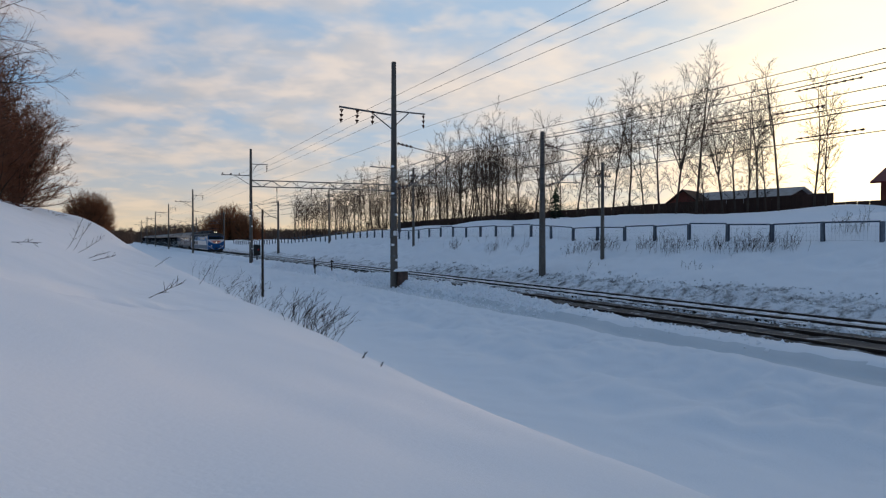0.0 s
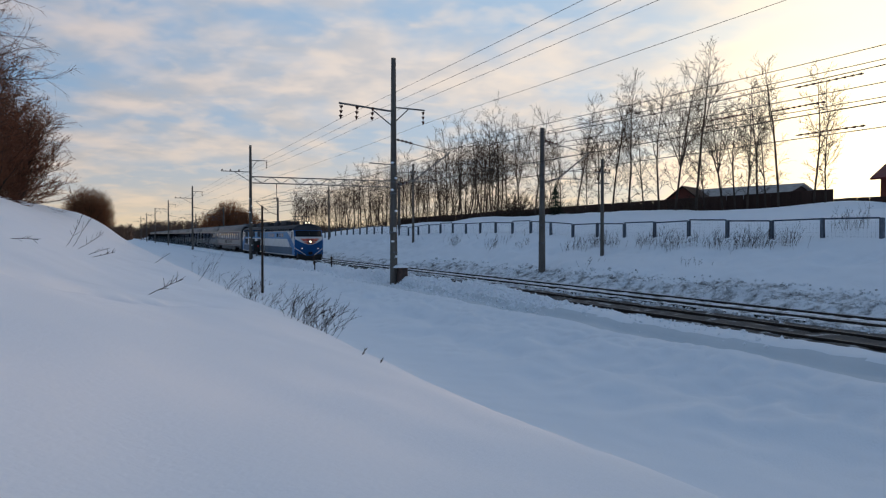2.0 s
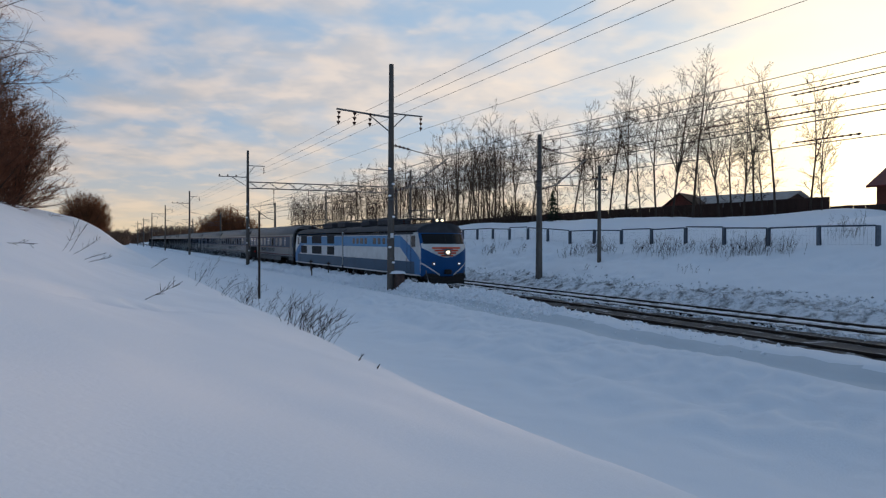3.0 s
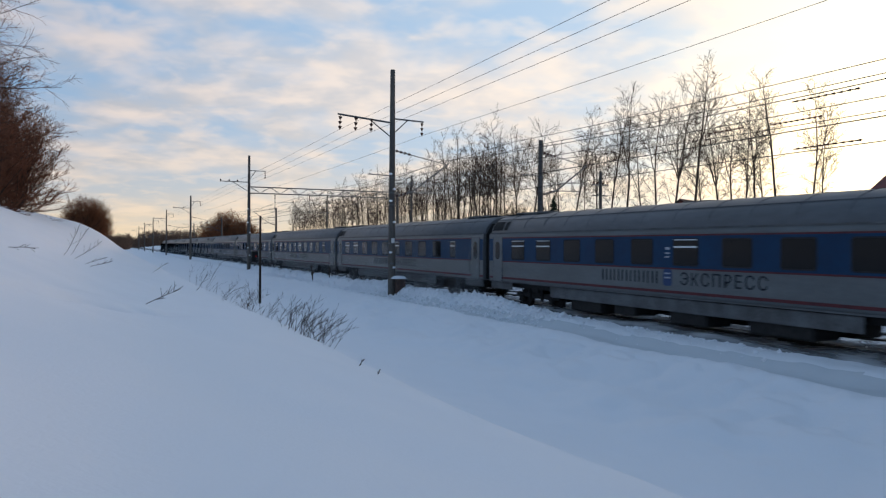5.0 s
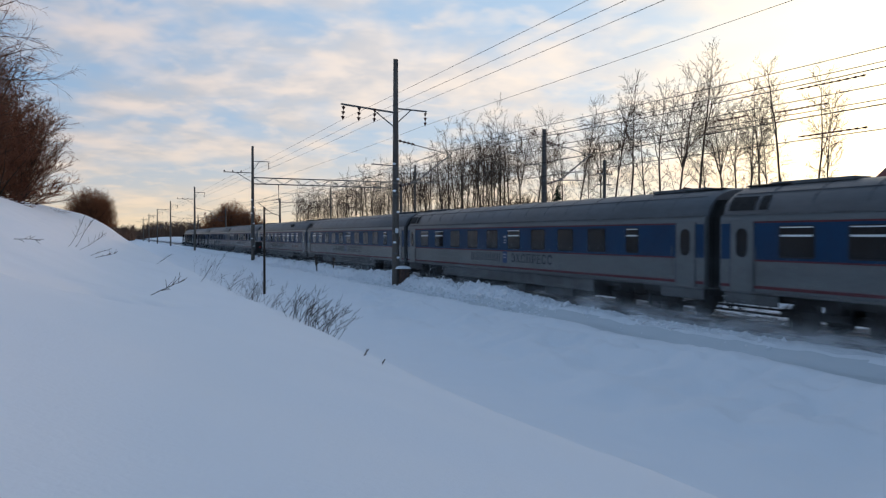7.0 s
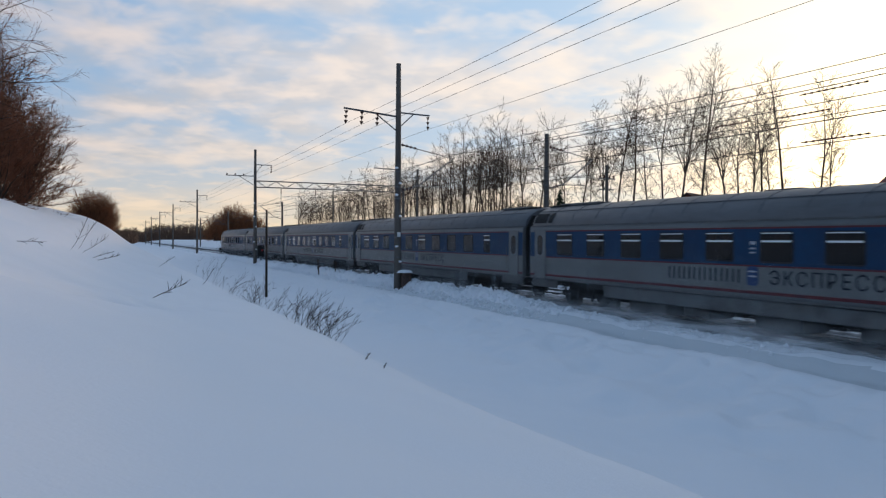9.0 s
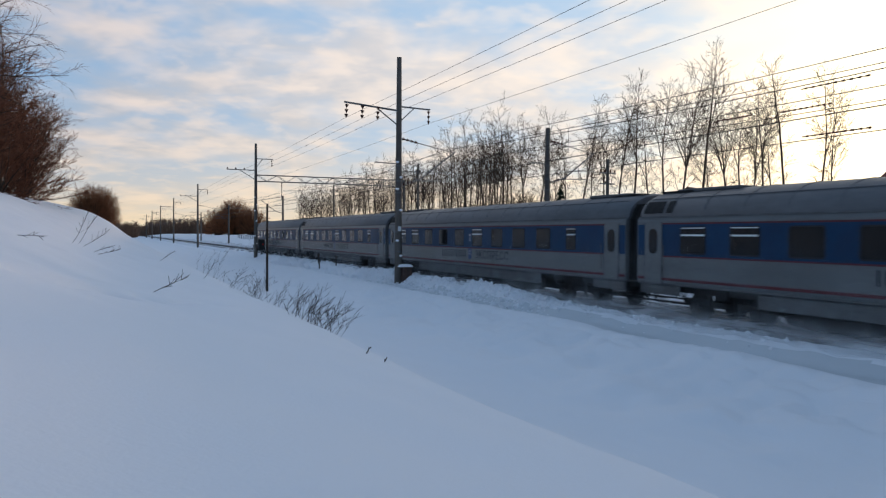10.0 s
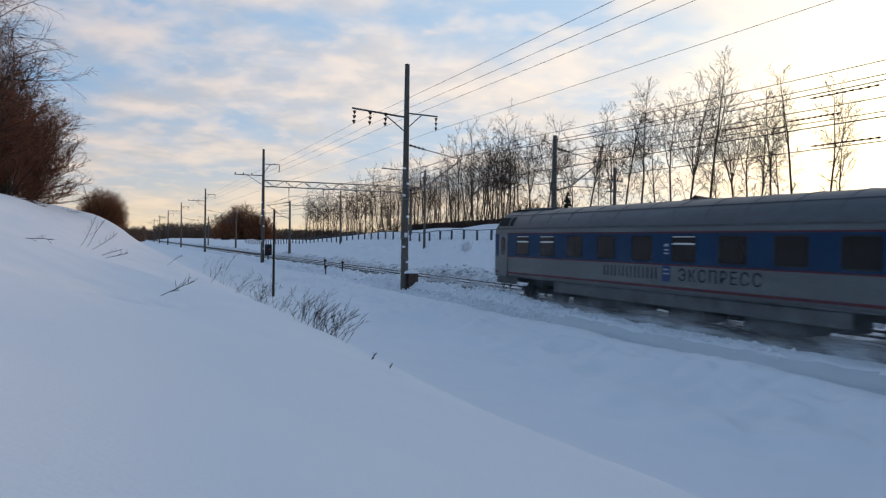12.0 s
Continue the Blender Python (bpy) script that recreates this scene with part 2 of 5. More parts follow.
# ---- shape helpers ----
class Geo:
    """Vertices and faces of one mesh."""

    def __init__(self):
        self.v, self.f = [], []

    def add(self, verts, faces):
        k = len(self.v)
        self.v.extend(verts)
        self.f.extend(tuple(i + k for i in q) for q in faces)
        return self

    def box(self, c, s, chamfer=0.0):
        (cx, cy, cz), (sx, sy, sz) = c, (s[0] / 2, s[1] / 2, s[2] / 2)
        if not chamfer:
            v = [(cx + a * sx, cy + b * sy, cz + d * sz) for d in (-1, 1) for b in (-1, 1) for a in (-1, 1)]
            return self.add(v, [(0, 2, 3, 1), (4, 5, 7, 6), (0, 1, 5, 4), (2, 6, 7, 3), (0, 4, 6, 2), (1, 3, 7, 5)])
        c_ = chamfer
        ring = [(-sx + c_, -sy), (sx - c_, -sy), (sx, -sy + c_), (sx, sy - c_), (sx - c_, sy), (-sx + c_, sy), (-sx, sy - c_), (-sx, -sy + c_)]
        small = [(x * (1 - c_ / sx), y * (1 - c_ / sy)) for x, y in ring]
        v = [(cx + x, cy + y, cz - sz) for x, y in small] + [(cx + x, cy + y, cz - sz + c_) for x, y in ring]
        v += [(cx + x, cy + y, cz + sz - c_) for x, y in ring] + [(cx + x, cy + y, cz + sz) for x, y in small]
        f = [tuple(range(7, -1, -1)), tuple(range(24, 32))]
        for k in (0, 8, 16):
            f += [(k + i, k + (i + 1) % 8, k + 8 + (i + 1) % 8, k + 8 + i) for i in range(8)]
        return self.add(v, f)

    def tube(self, p, q, r0, r1=None, n=6, caps=True):
        p, q = Vector(p), Vector(q)
        r1 = r0 if r1 is None else r1
        d = (q - p).normalized()
        a = d.orthogonal().normalized()
        b = d.cross(a)
        v = []
        for o, r in ((p, r0), (q, r1)):
            v += [tuple(o + a * (r * math.cos(6.28318 * i / n)) + b * (r * math.sin(6.28318 * i / n))) for i in range(n)]
        f = [(i, (i + 1) % n, n + (i + 1) % n, n + i) for i in range(n)]
        if caps:
            f += [tuple(range(n - 1, -1, -1)), tuple(range(n, 2 * n))]
        return self.add(v, f)

    def path(self, pts, r, n=5):
        """One unbroken tube through the points."""
        pts = [Vector(p) for p in pts]
        v, f = [], []
        for i, p in enumerate(pts):
            d = (pts[min(i + 1, len(pts) - 1)] - pts[max(i - 1, 0)]).normalized()
            a = d.cross(Vector((1, 0, 0)) if abs(d.x) < 0.8 else Vector((0, 0, 1))).normalized()
            b = d.cross(a)
            v += [tuple(p + a * (r * math.cos(6.28318 * k / n)) + b * (r * math.sin(6.28318 * k / n))) for k in range(n)]
        for i in range(len(pts) - 1):
            f += [(i * n + k, i * n + (k + 1) % n, (i + 1) * n + (k + 1) % n, (i + 1) * n + k) for k in range(n)]
        return self.add(v, f)

    def prism(self, section, y0, y1):
        """A closed (x, z) section drawn along y."""
        n = len(section)
        v = [(x, y0, z) for x, z in section] + [(x, y1, z) for x, z in section]
        f = [(i, (i + 1) % n, n + (i + 1) % n, n + i) for i in range(n)] + [tuple(range(n - 1, -1, -1)), tuple(range(n, 2 * n))]
        return self.add(v, f)

    def grid(self, rows, flip=False):
        m = len(rows[0])
        f = []
        for i in range(len(rows) - 1):
            for j in range(m - 1):
                q = (i * m + j, i * m + j + 1, (i + 1) * m + j + 1, (i + 1) * m + j)
                f.append(q[::-1] if flip else q)
        return self.add([p for r in rows for p in r], f)

    def mesh(self, name, mat, smooth=False):
        me = bpy.data.meshes.new(name)
        me.from_pydata([tuple(p) for p in self.v], [], self.f)
        me.materials.append(mat)
        if smooth:
            me.polygons.foreach_set("use_smooth", [True] * len(me.polygons))
        me.validate()
        return me


def part(name, geo, mat, parent, label="", smooth=False):
    ob = new(name, geo if isinstance(geo, bpy.types.Mesh) else geo.mesh(name, mat, smooth))
    ob.parent = parent
    if label:
        ob["label"] = label
    return ob


def thing(name, label, category, group="", m=None, kind=""):
    ob = new(name)
    ob.empty_display_size = 0.3
    if m is not None:
        ob.matrix_basis = m
    return tagged(ob, label, category, group, kind)


def lone(name, geo, mat, label, category="", group="", kind="", smooth=False, m=None):
    ob = new(name, geo.mesh(name, mat, smooth))
    if m is not None:
        ob.matrix_basis = m
    return tagged(ob, label, category, group, kind)


# ---- the ground ----
TRACK_NEAR, TRACK_FAR, GAUGE = 18.5, 22.75, 1.52
PROFILE = [(-400, 9.0), (-60, 7.0), (-16, 5.9), (-9, 5.5), (-6, 4.65), (-3, 3.2), (0, 1.95), (1.5, 1.52), (3.0, 1.27), (3.6, 1.02), (4.15, 0.70), (5.0, 0.05), (6.0, -0.45), (7.2, -0.66),
           (8.5, -0.6), (11, -0.42), (12.4, -0.2), (13.2, -0.02), (13.55, 0.03), (13.75, -0.14), (15.45, -0.17), (15.75, 0.02), (16.3, 0.09), (16.8, 0.02), (17.15, -0.20),
           (24.1, -0.20), (24.6, -0.05), (25.3, 0.12), (26.2, 0.42), (28, 1.2), (30, 2.0), (32, 2.85), (35, 3.7), (38, 4.3), (42, 4.9), (47, 5.0), (60, 5.0), (2500, 5.0)]
PROFILE_X, PROFILE_Z = np.array(PROFILE).T
FINE_X = np.linspace(-20, 62, 1641)
FINE_Z = np.interp(FINE_X, PROFILE_X, PROFILE_Z)
_wide = np.convolve(np.pad(FINE_Z, 20, mode="edge"), np.ones(41) / 41, mode="valid")
FINE_Z = np.where(FINE_X < 9, _wide, FINE_Z)
NEAR_Z = np.where(FINE_X < 9, np.convolve(np.pad(FINE_Z, 35, mode="edge"), np.ones(71) / 71, mode="valid"), FINE_Z)
for _w in (3, 3):
    FINE_Z = np.convolve(np.pad(FINE_Z, _w // 2, mode="edge"), np.ones(_w) / _w, mode="valid")


def lattice(x, y, seed):
    """Smooth value noise in -1..1."""
    xi, yi = np.floor(x), np.floor(y)
    fx, fy = x - xi, y - yi
    fx, fy = fx * fx * (3 - 2 * fx), fy * fy * (3 - 2 * fy)

    def h(a, b):
        s = np.sin(a * 127.1 + b * 311.7 + seed * 74.7) * 43758.5453
        return (s - np.floor(s)) * 2 - 1
    return (h(xi, yi) * (1 - fx) + h(xi + 1, yi) * fx) * (1 - fy) + (h(xi, yi + 1) * (1 - fx) + h(xi + 1, yi + 1) * fx) * fy


def bump_between(x, a, b, soft):
    return np.clip((x - a) / soft, 0, 1) * np.clip((b - x) / soft, 0, 1)


def ground(x, y):
    """Height of the snow at x across and y along the line."""
    x, y = np.asarray(x, float), np.asarray(y, float)
    z = np.where((x > -20) & (x < 62), np.interp(x, FINE_X, FINE_Z), np.interp(x, PROFILE_X, PROFILE_Z))
    # the brow is rounder where the snow has drifted, close by
    round_off = np.clip((13 - y) / 7, 0, 1)
    z = np.where((x > -8) & (x < 9), z * (1 - round_off) + (np.interp(x, FINE_X, NEAR_Z) + (0.10 + 0.17 * np.clip((10 - y) / 6, 0, 1)) * np.exp(-((x - 3.6) / 1.5) ** 2)) * round_off, z)
    fall = np.clip((y - 80) / 120, 0, 1)
    fall = 1 - 0.62 * fall * fall * (3 - 2 * fall)
    z = np.where(x > 26, 0.42 + (z - 0.42) * fall, z)
    z = z + 0.85 * np.clip((y - 35) / 45, 0, 1) * np.clip((3.5 - x) / 4, 0, 1)
    z = z + 0.95 * np.exp(-((x + 2.0) / 3.2) ** 2) * np.clip((y - 40) / 40, 0, 1)
    away = np.clip((y - 130) / 160, 0, 1)
    z = np.where(x < 6, np.where(z > 0, z * (1 - 0.75 * away), z), z)
    # a dip where a path cuts the far crest
    z = z - 0.9 * np.exp(-((y - 31.0) / 2.6) ** 2) * np.clip((x - 36) / 5, 0, 1) * np.clip((60 - x) / 8, 0, 1)
    z = z + 0.30 * bump_between(x, 15.5, 17.1, 0.4) * np.clip((y - 25) / 5, 0, 1) * (0.85 + 0.3 * lattice(x / 0.9, y / 1.4, 16))
    # the trodden path, a trench with broken edges
    z = z - 0.15 * bump_between(x + 0.10 * lattice(y / 1.3, y / 3.0, 17), 13.6, 15.55, 0.22) * np.clip((37 - y) / 9, 0, 1)
    z = z + bump_between(x, 11.6, 13.7, 0.6) * np.clip((60 - y) / 20, 0, 1) * (0.10 * np.abs(lattice(x / 0.55, y / 0.8, 18)) + 0.06 * lattice(x / 0.22, y / 0.3, 19))
    # a ridge of ploughed soiled snow beyond the far track
    z = z + 0.42 * np.exp(-((x - 25.0) / 0.7) ** 2) * bump_between(y, 42, 60, 5) * (0.8 + 0.5 * lattice(x / 0.6, y / 1.1, 14))
    z = z + 0.30 * np.exp(-((x - 25.2) / 0.7) ** 2) * bump_between(y, 14, 40, 4) * (0.6 + 0.6 * lattice(x / 0.6, y / 1.1, 15))
    rough = bump_between(x, 15.2, 17.2, 0.5) + 0.9 * bump_between(x, 24.2, 28.0, 0.8)
    soft = 1 - bump_between(x, 16.9, 24.4, 0.3)
    near = np.clip((140 - np.abs(y)) / 60, 0, 1)
    z = z + near * soft * (0.09 * lattice(x / 3.1, y / 4.3, 1) + 0.035 * lattice(x / 0.9, y / 1.3, 2) + 0.010 * lattice(x / 0.31, y / 0.4, 3))
    rough = rough * np.clip((y - 20) / 14, 0.3, 1)
    z = z + near * rough * (0.09 * lattice(x / 0.7, y / 0.8, 4) + 0.09 * lattice(x / 0.27, y / 0.33, 5))
    lip = bump_between(x, 8.2, 13.7, 2.0) + bump_between(x, 28.5, 31, 0.8)
    z = z + near * lip * (0.19 * lattice(x / 1.0, y / 1.5, 6) + 0.09 * lattice(x / 0.4, y / 0.5, 7))
    z = z + 0.26 * bump_between(x, 27, 60, 3) * lattice(x / 6, y / 9, 8) + bump_between(x, 26.5, 32, 1) * near * (0.16 * lattice(x / 1.6, y / 2.6, 20) + 0.07 * lattice(x / 0.5, y / 0.8, 21))
    z = z - 0.17 * np.clip(0.4 + lattice(x / 0.5, y / 0.4, 11), 0, 1) * np.exp(-((x + 0.29 - 0.64 * (y - 10.1)) / 0.24) ** 2) * bump_between(y, 8.8, 13.2, 0.6)
    z = z + 0.05 * lattice(x / 1.7, y / 5.5, 12) * bump_between(x, -9, 3.4, 1.0)
    return z


def axis(stops):
    out = []
    for (a, b, step) in stops:
        out += list(np.arange(a, b, step))
    return np.array(out + [stops[-1][1]])


def build_ground():
    xs = axis([(-900, -60, 70), (-60, -16, 4), (-16, -4, 0.6), (-4, 8, 0.14), (8, 11.0, 0.17), (11.0, 17.4, 0.09), (17.4, 24, 0.6), (24, 32, 0.16), (32, 62, 1.2), (62, 200, 14), (200, 2600, 200)])
    ys = axis([(-300, -20, 40), (-20, 0, 2), (0, 8, 0.25), (8, 46, 0.13), (46, 70, 0.25), (70, 120, 0.5), (120, 300, 4), (300, 3600, 150)])
    X, Y = np.meshgrid(xs, ys)
    Z = ground(X, Y)
    n, m = X.shape
    me = bpy.data.meshes.new("ground")
    me.vertices.add(n * m)
    me.vertices.foreach_set("co", np.stack([X, Y, Z], -1).ravel())
    i = np.arange((n - 1) * m).reshape(n - 1, m)[:, :-1]
    quads = np.stack([i, i + 1, i + 1 + m, i + m], -1).reshape(-1, 4)
    me.loops.add(quads.size)
    me.loops.foreach_set("vertex_index", quads.ravel())
    me.polygons.add(len(quads))
    me.polygons.foreach_set("loop_start", np.arange(0, quads.size, 4))
    me.polygons.foreach_set("use_smooth", np.ones(len(quads), bool))
    me.materials.append(SNOW)
    me.materials.append(DIRTY)
    me.materials.append(TRODDEN)
    cx = (X[:-1, :-1] + X[1:, 1:]) / 2
    cy = (Y[:-1, :-1] + Y[1:, 1:]) / 2
    edge = 0.35 * lattice(cy / 2.2, cx * 0 + 3, 9) + 0.3 * lattice(cy / 0.7, cx / 0.7, 10)
    dirty = (cx > 16.9 + 0.5 * edge) & (cx < 26.0 + 1.8 * edge)
    path = (cx > 13.72 + 0.05 * edge) & (cx < 15.62 + 0.12 * edge) & (cy < 44 + 8 * edge)
    me.polygons.foreach_set("material_index", (dirty.astype(np.int32) + 2 * path.astype(np.int32)).ravel())
    me.update()
    me.validate()
    tagged(new("ground", me), "deep wind-smoothed snow over banks and trackside", "snow", kind="structure")


build_ground()


def gz(x, y):
    return float(ground(x, y))


# ---- the line ----
def rail_section(head=False):
    if head:
        return [(-0.036, -0.012), (0.036, -0.012), (0.036, -0.002), (0.03, 0.003), (-0.03, 0.003), (-0.036, -0.002)]
    return [(-0.075, -0.18), (0.075, -0.18), (0.075, -0.168), (0.012, -0.145), (0.012, -0.05), (0.037, -0.04), (0.037, -0.012), (-0.037, -0.012), (-0.037, -0.04), (-0.012, -0.05), (-0.012, -0.145), (-0.075, -0.168)]


def railway_track(cx, label):
    t = thing("railway_track", label, "railway track", "tracks", pose(cx, 0, 0), "structure")
    for s in (-1, 1):
        sec = [(x + s * 0.79, z) for x, z in rail_section()]
        r = part("rail", Geo().prism(sec, -120, 1500), RAIL_STEEL, t, "rusty steel rail")
        part("rail_head", Geo().prism([(x + s * 0.79, z) for x, z in rail_section(True)], -120, 1500), RAIL_TOP, r, "polished running surface")
    rnd = random.Random(int(cx * 10))
    bed = Geo()
    ys = np.arange(5, 130, 0.45)
    xs = np.linspace(-1.7, 1.7, 15)
    rows = []
    for y in ys:
        rows.append([(x, y, -0.055 + 0.02 * rnd.uniform(-1, 1) - (0.06 if rnd.random() < 0.16 else 0) + 0.035 * math.cos(x * 3.0) * (0.5 + 0.5 * math.sin(y * 0.37 + x)) - (0.03 if 0.68 < abs(x) < 0.95 else 0)) for x in xs])
    bed.grid(rows)
    part("track_bed", bed, SOILED_BED if cx < 20 else DIRTY, t, "ballast packed with soiled snow", True)
    sl = Geo().prism([(-0.13, -0.24), (0.13, -0.24), (0.115, -0.135), (-0.115, -0.135)], -1.32, 1.32)
    sl.v = [(y, x, z) for x, y, z in sl.v]
    me = sl.mesh("sleeper", SLEEPER)
    for i in range(150):
        o = part("sleeper", me, SLEEPER, t)
        o.location = (rnd.uniform(-0.03, 0.03), 6 + i * 0.545, 0.03 - 0.03 * rnd.random())
    return t


railway_track(TRACK_NEAR, "railway track with rusty rails, half buried in soiled snow")
railway_track(TRACK_FAR, "railway track with soiled snow between its rails")


def clods():
    """Thrown-up lumps of snow along the line."""
    rnd = random.Random(5)
    for mat, label, spans, count in ((SNOW, "lumps of broken crusted snow thrown up beside the track", ((15.3, 16.95, 14, 34), (13.6, 17.0, 30, 78), (14.6, 17.0, 24, 50)), 6600),
                                     (DIRTY, "lumps of soiled snow and ballast beyond the tracks", ((24.3, 27.0, 12, 62), (24.2, 26.2, 12, 62), (20.0, 21.3, 12, 60)), 3600)):
        g = Geo()
        for x0, x1, y0, y1 in spans:
            for _ in range(count // len(spans)):
                y = y0 + (y1 - y0) * rnd.random()
                if mat is SNOW and (0 < math.sin(y * 0.23 + 1.0) and rnd.random() < 0.45 or y < 24 and rnd.random() < 0.8):
                    continue
                x = rnd.triangular(x0, x1, x1 - 0.45)
                s = (rnd.uniform(0.03, 0.09) if mat is DIRTY else rnd.uniform(0.025, 0.06) if y < 24 else rnd.uniform(0.04, 0.11)) * (1 + 1.0 * (rnd.random() < 0.10))
                c = Vector((x, y, gz(x, y) + s * 0.05 + (0.1 if 16.9 < x < 24.2 else 0)))
                dirs = [(1, 0, 0), (0, 1, 0), (-1, 0, 0), (0, -1, 0), (0, 0, 1), (0, 0, -1)]
                turn = Euler((rnd.random() * 3, rnd.random() * 3, rnd.random() * 3)).to_matrix()
                vs = [tuple(c + turn @ (Vector(d) * s * rnd.uniform(0.6, 1.3))) for d in dirs]
                g.add(vs, [(0, 1, 4), (1, 2, 4), (2, 3, 4), (3, 0, 4), (1, 0, 5), (2, 1, 5), (3, 2, 5), (0, 3, 5)])
        lone("snow_lumps", g, mat, label, "snow", kind="stuff")


clods()


# ---- masts and wires ----
def pole_geo(h, r0, r1, n=12):
    g = Geo()
    rings = [(-0.4, r0)] + [(h * i / 6, r0 + (r1 - r0) * i / 6) for i in range(1, 7)]
    rows = [[(r * math.cos(6.28318 * k / n), r * math.sin(6.28318 * k / n), z) for k in range(n)] for z, r in rings]
    g.v = [p for row in rows for p in row]
    for i in range(len(rows) - 1):
        g.f += [(i * n + k, i * n + (k + 1) % n, (i + 1) * n + (k + 1) % n, (i + 1) * n + k) for k in range(n)]
    g.f.append(tuple(range(len(g.v) - n, len(g.v))))
    return g


def insulator(g, p, q, n=4, r=0.09):
    p, q = Vector(p), Vector(q)
    g.tube(p, q, 0.018)
    for i in range(n):
        a, b = p.lerp(q, (i + 0.2) / n), p.lerp(q, (i + 0.75) / n)
        g.tube(a, b, r, r * 0.35, 8)
    return g


def mast(x, y, h, label, arms=1, bracket=1, box=False, r0=0.23):
    z = gz(x, y)
    t = thing("catenary_mast", label, "railway mast", "masts along the line", pose(x, y, z))
    part("post", pole_geo(h, r0, 0.14), CONCRETE, t, smooth=True)
    for zz in (1.9, 3.1, 5.4, 6.1, 7.0):
        if zz < h - 1:
            part("clamp_band", Geo().tube((0, 0, zz), (0, 0, zz + 0.09), r0 - 0.008 * zz + 0.015, n=12), IRON, t, "steel clamp band")
    for k, zz in enumerate((1.6, 2.5, 4.3, 5.55, 6.25, 7.15)):
        if arms and zz < h - 1 and y < 100:
            part("snow_clot", Geo().box((0.11 * (-1) ** k - 0.03, -r0 + 0.012 * zz, zz + 0.1), (0.20, 0.16, 0.13), 0.05), SNOW, t, "clot of wind-blown snow")
    if arms == 2:
        za = 10.45
        a = part("cross_arm", Geo().tube((-0.1, 0, za), (-3.4, 0, za + 0.02), 0.05).tube((-0.1, 0, za - 1.1), (-1.9, 0, za), 0.035), IRON, t, "steel cross-arm")
        for k in (-3.28, -2.32, -1.35):
            part("insulator", Geo().tube((k, 0, za), (k, 0, za + 0.12), 0.03).tube((k, 0, za + 0.1), (k, 0, za + 0.26), 0.11, 0.05, 8), GLAZE, a, "pin insulator")
        za = 11.75
        a = part("cross_arm", Geo().tube((0.1, 0, za + 0.1), (2.0, 0, za + 0.1), 0.045).tube((0.1, 0, za - 0.9), (0.8, 0, za + 0.08), 0.035), IRON, t, "steel cross-arm")
        part("insulator", insulator(Geo(), (1.9, 0, za), (1.9, 0, za - 0.85), 3, 0.10), GLAZE, a, "string of brown insulator discs")
    if arms == 1:
        za = 10.45
        a = part("cross_arm", Geo().tube((-0.1, 0, za - 0.15), (-3.35, 0, za + 0.12), 0.055).tube((-0.1, 0, za - 1.0), (-1.5, 0, za), 0.035), IRON, t, "steel cross-arm")
        for k in (-3.2, -2.25, -1.3):
            part("insulator", insulator(Geo(), (k, 0, za + 0.03), (k - 0.05, 0, za - 0.8), 3, 0.12), GLAZE, a, "string of brown insulator discs")
        a = part("cross_arm", Geo().tube((0.1, 0, za + 0.1), (2.0, 0, za + 0.05), 0.045).tube((0.1, 0, za - 0.75), (0.95, 0, za + 0.05), 0.035), IRON, t, "steel cross-arm")
        part("insulator", insulator(Geo(), (1.9, 0, za), (1.9, 0, za - 0.85), 3, 0.10), GLAZE, a, "string of brown insulator discs")
    if bracket:
        s = bracket
        b = part("bracket", Geo().tube((0.1 * s, 0, 5.9), (1.3 * s, 0, 6.25), 0.05).tube((1.3 * s, 0, 6.25), (3.7 * s, 0, 8.05), 0.05)
                 .tube((0.15 * s, 0, 8.65), (3.6 * s, 0, 8.0), 0.025).tube((1.2 * s, 0, 6.2), (3.2 * s, 0, 6.25), 0.03).tube((2.4 * s, 0, 7.05), (2.5 * s, 0, 6.25), 0.02), IRON, t, "inclined steel bracket")
        part("insulator", insulator(Geo(), (0.2 * s, 0, 8.66), (1.25 * s, 0, 8.46), 4, 0.10), GLAZE, b, "row of brown insulator discs")
        part("insulator", insulator(Geo(), (0.2 * s, 0, 5.93), (1.0 * s, 0, 6.16), 3, 0.09), GLAZE, b, "row of brown insulator discs")
        part("side_arm", Geo().tube((-0.1, 0, 7.15), (-1.5, 0, 7.2), 0.03).tube((0.0, 0, 6.7), (3.8 * s, 0, 6.78), 0.022), IRON, t, "thin steel side arm")
    if box:
        bx = part("switch_box", Geo().box((0.42, -0.32, 0.55), (0.55, 0.42, 1.0), 0.03), material("rusty_box_paint", (0.12, 0.075, 0.06), 0.8, second=(0.07, 0.05, 0.045), scale=5), t, "rust-brown steel box")
        cap = Geo()
        rows = []
        for i in range(9):
            row = []
            for j in range(9):
                u, v = i / 4 - 1, j / 4 - 1
                row.append((0.32 + 0.44 * u, -0.3 + 0.33 * v, 1.05 + 0.17 * math.sqrt(max(0, 1 - max(abs(u), abs(v)) ** 3)) - 0.01))
            rows.append(row)
        cap.grid(rows)
        part("snow_cap", cap, SNOW, bx, "cap of snow", True)
        part("warning_plate", Geo().box((-0.02, -r0 - 0.012, 3.3), (0.2, 0.012, 0.28)), FRAME, t, "small pale plate")
    return t


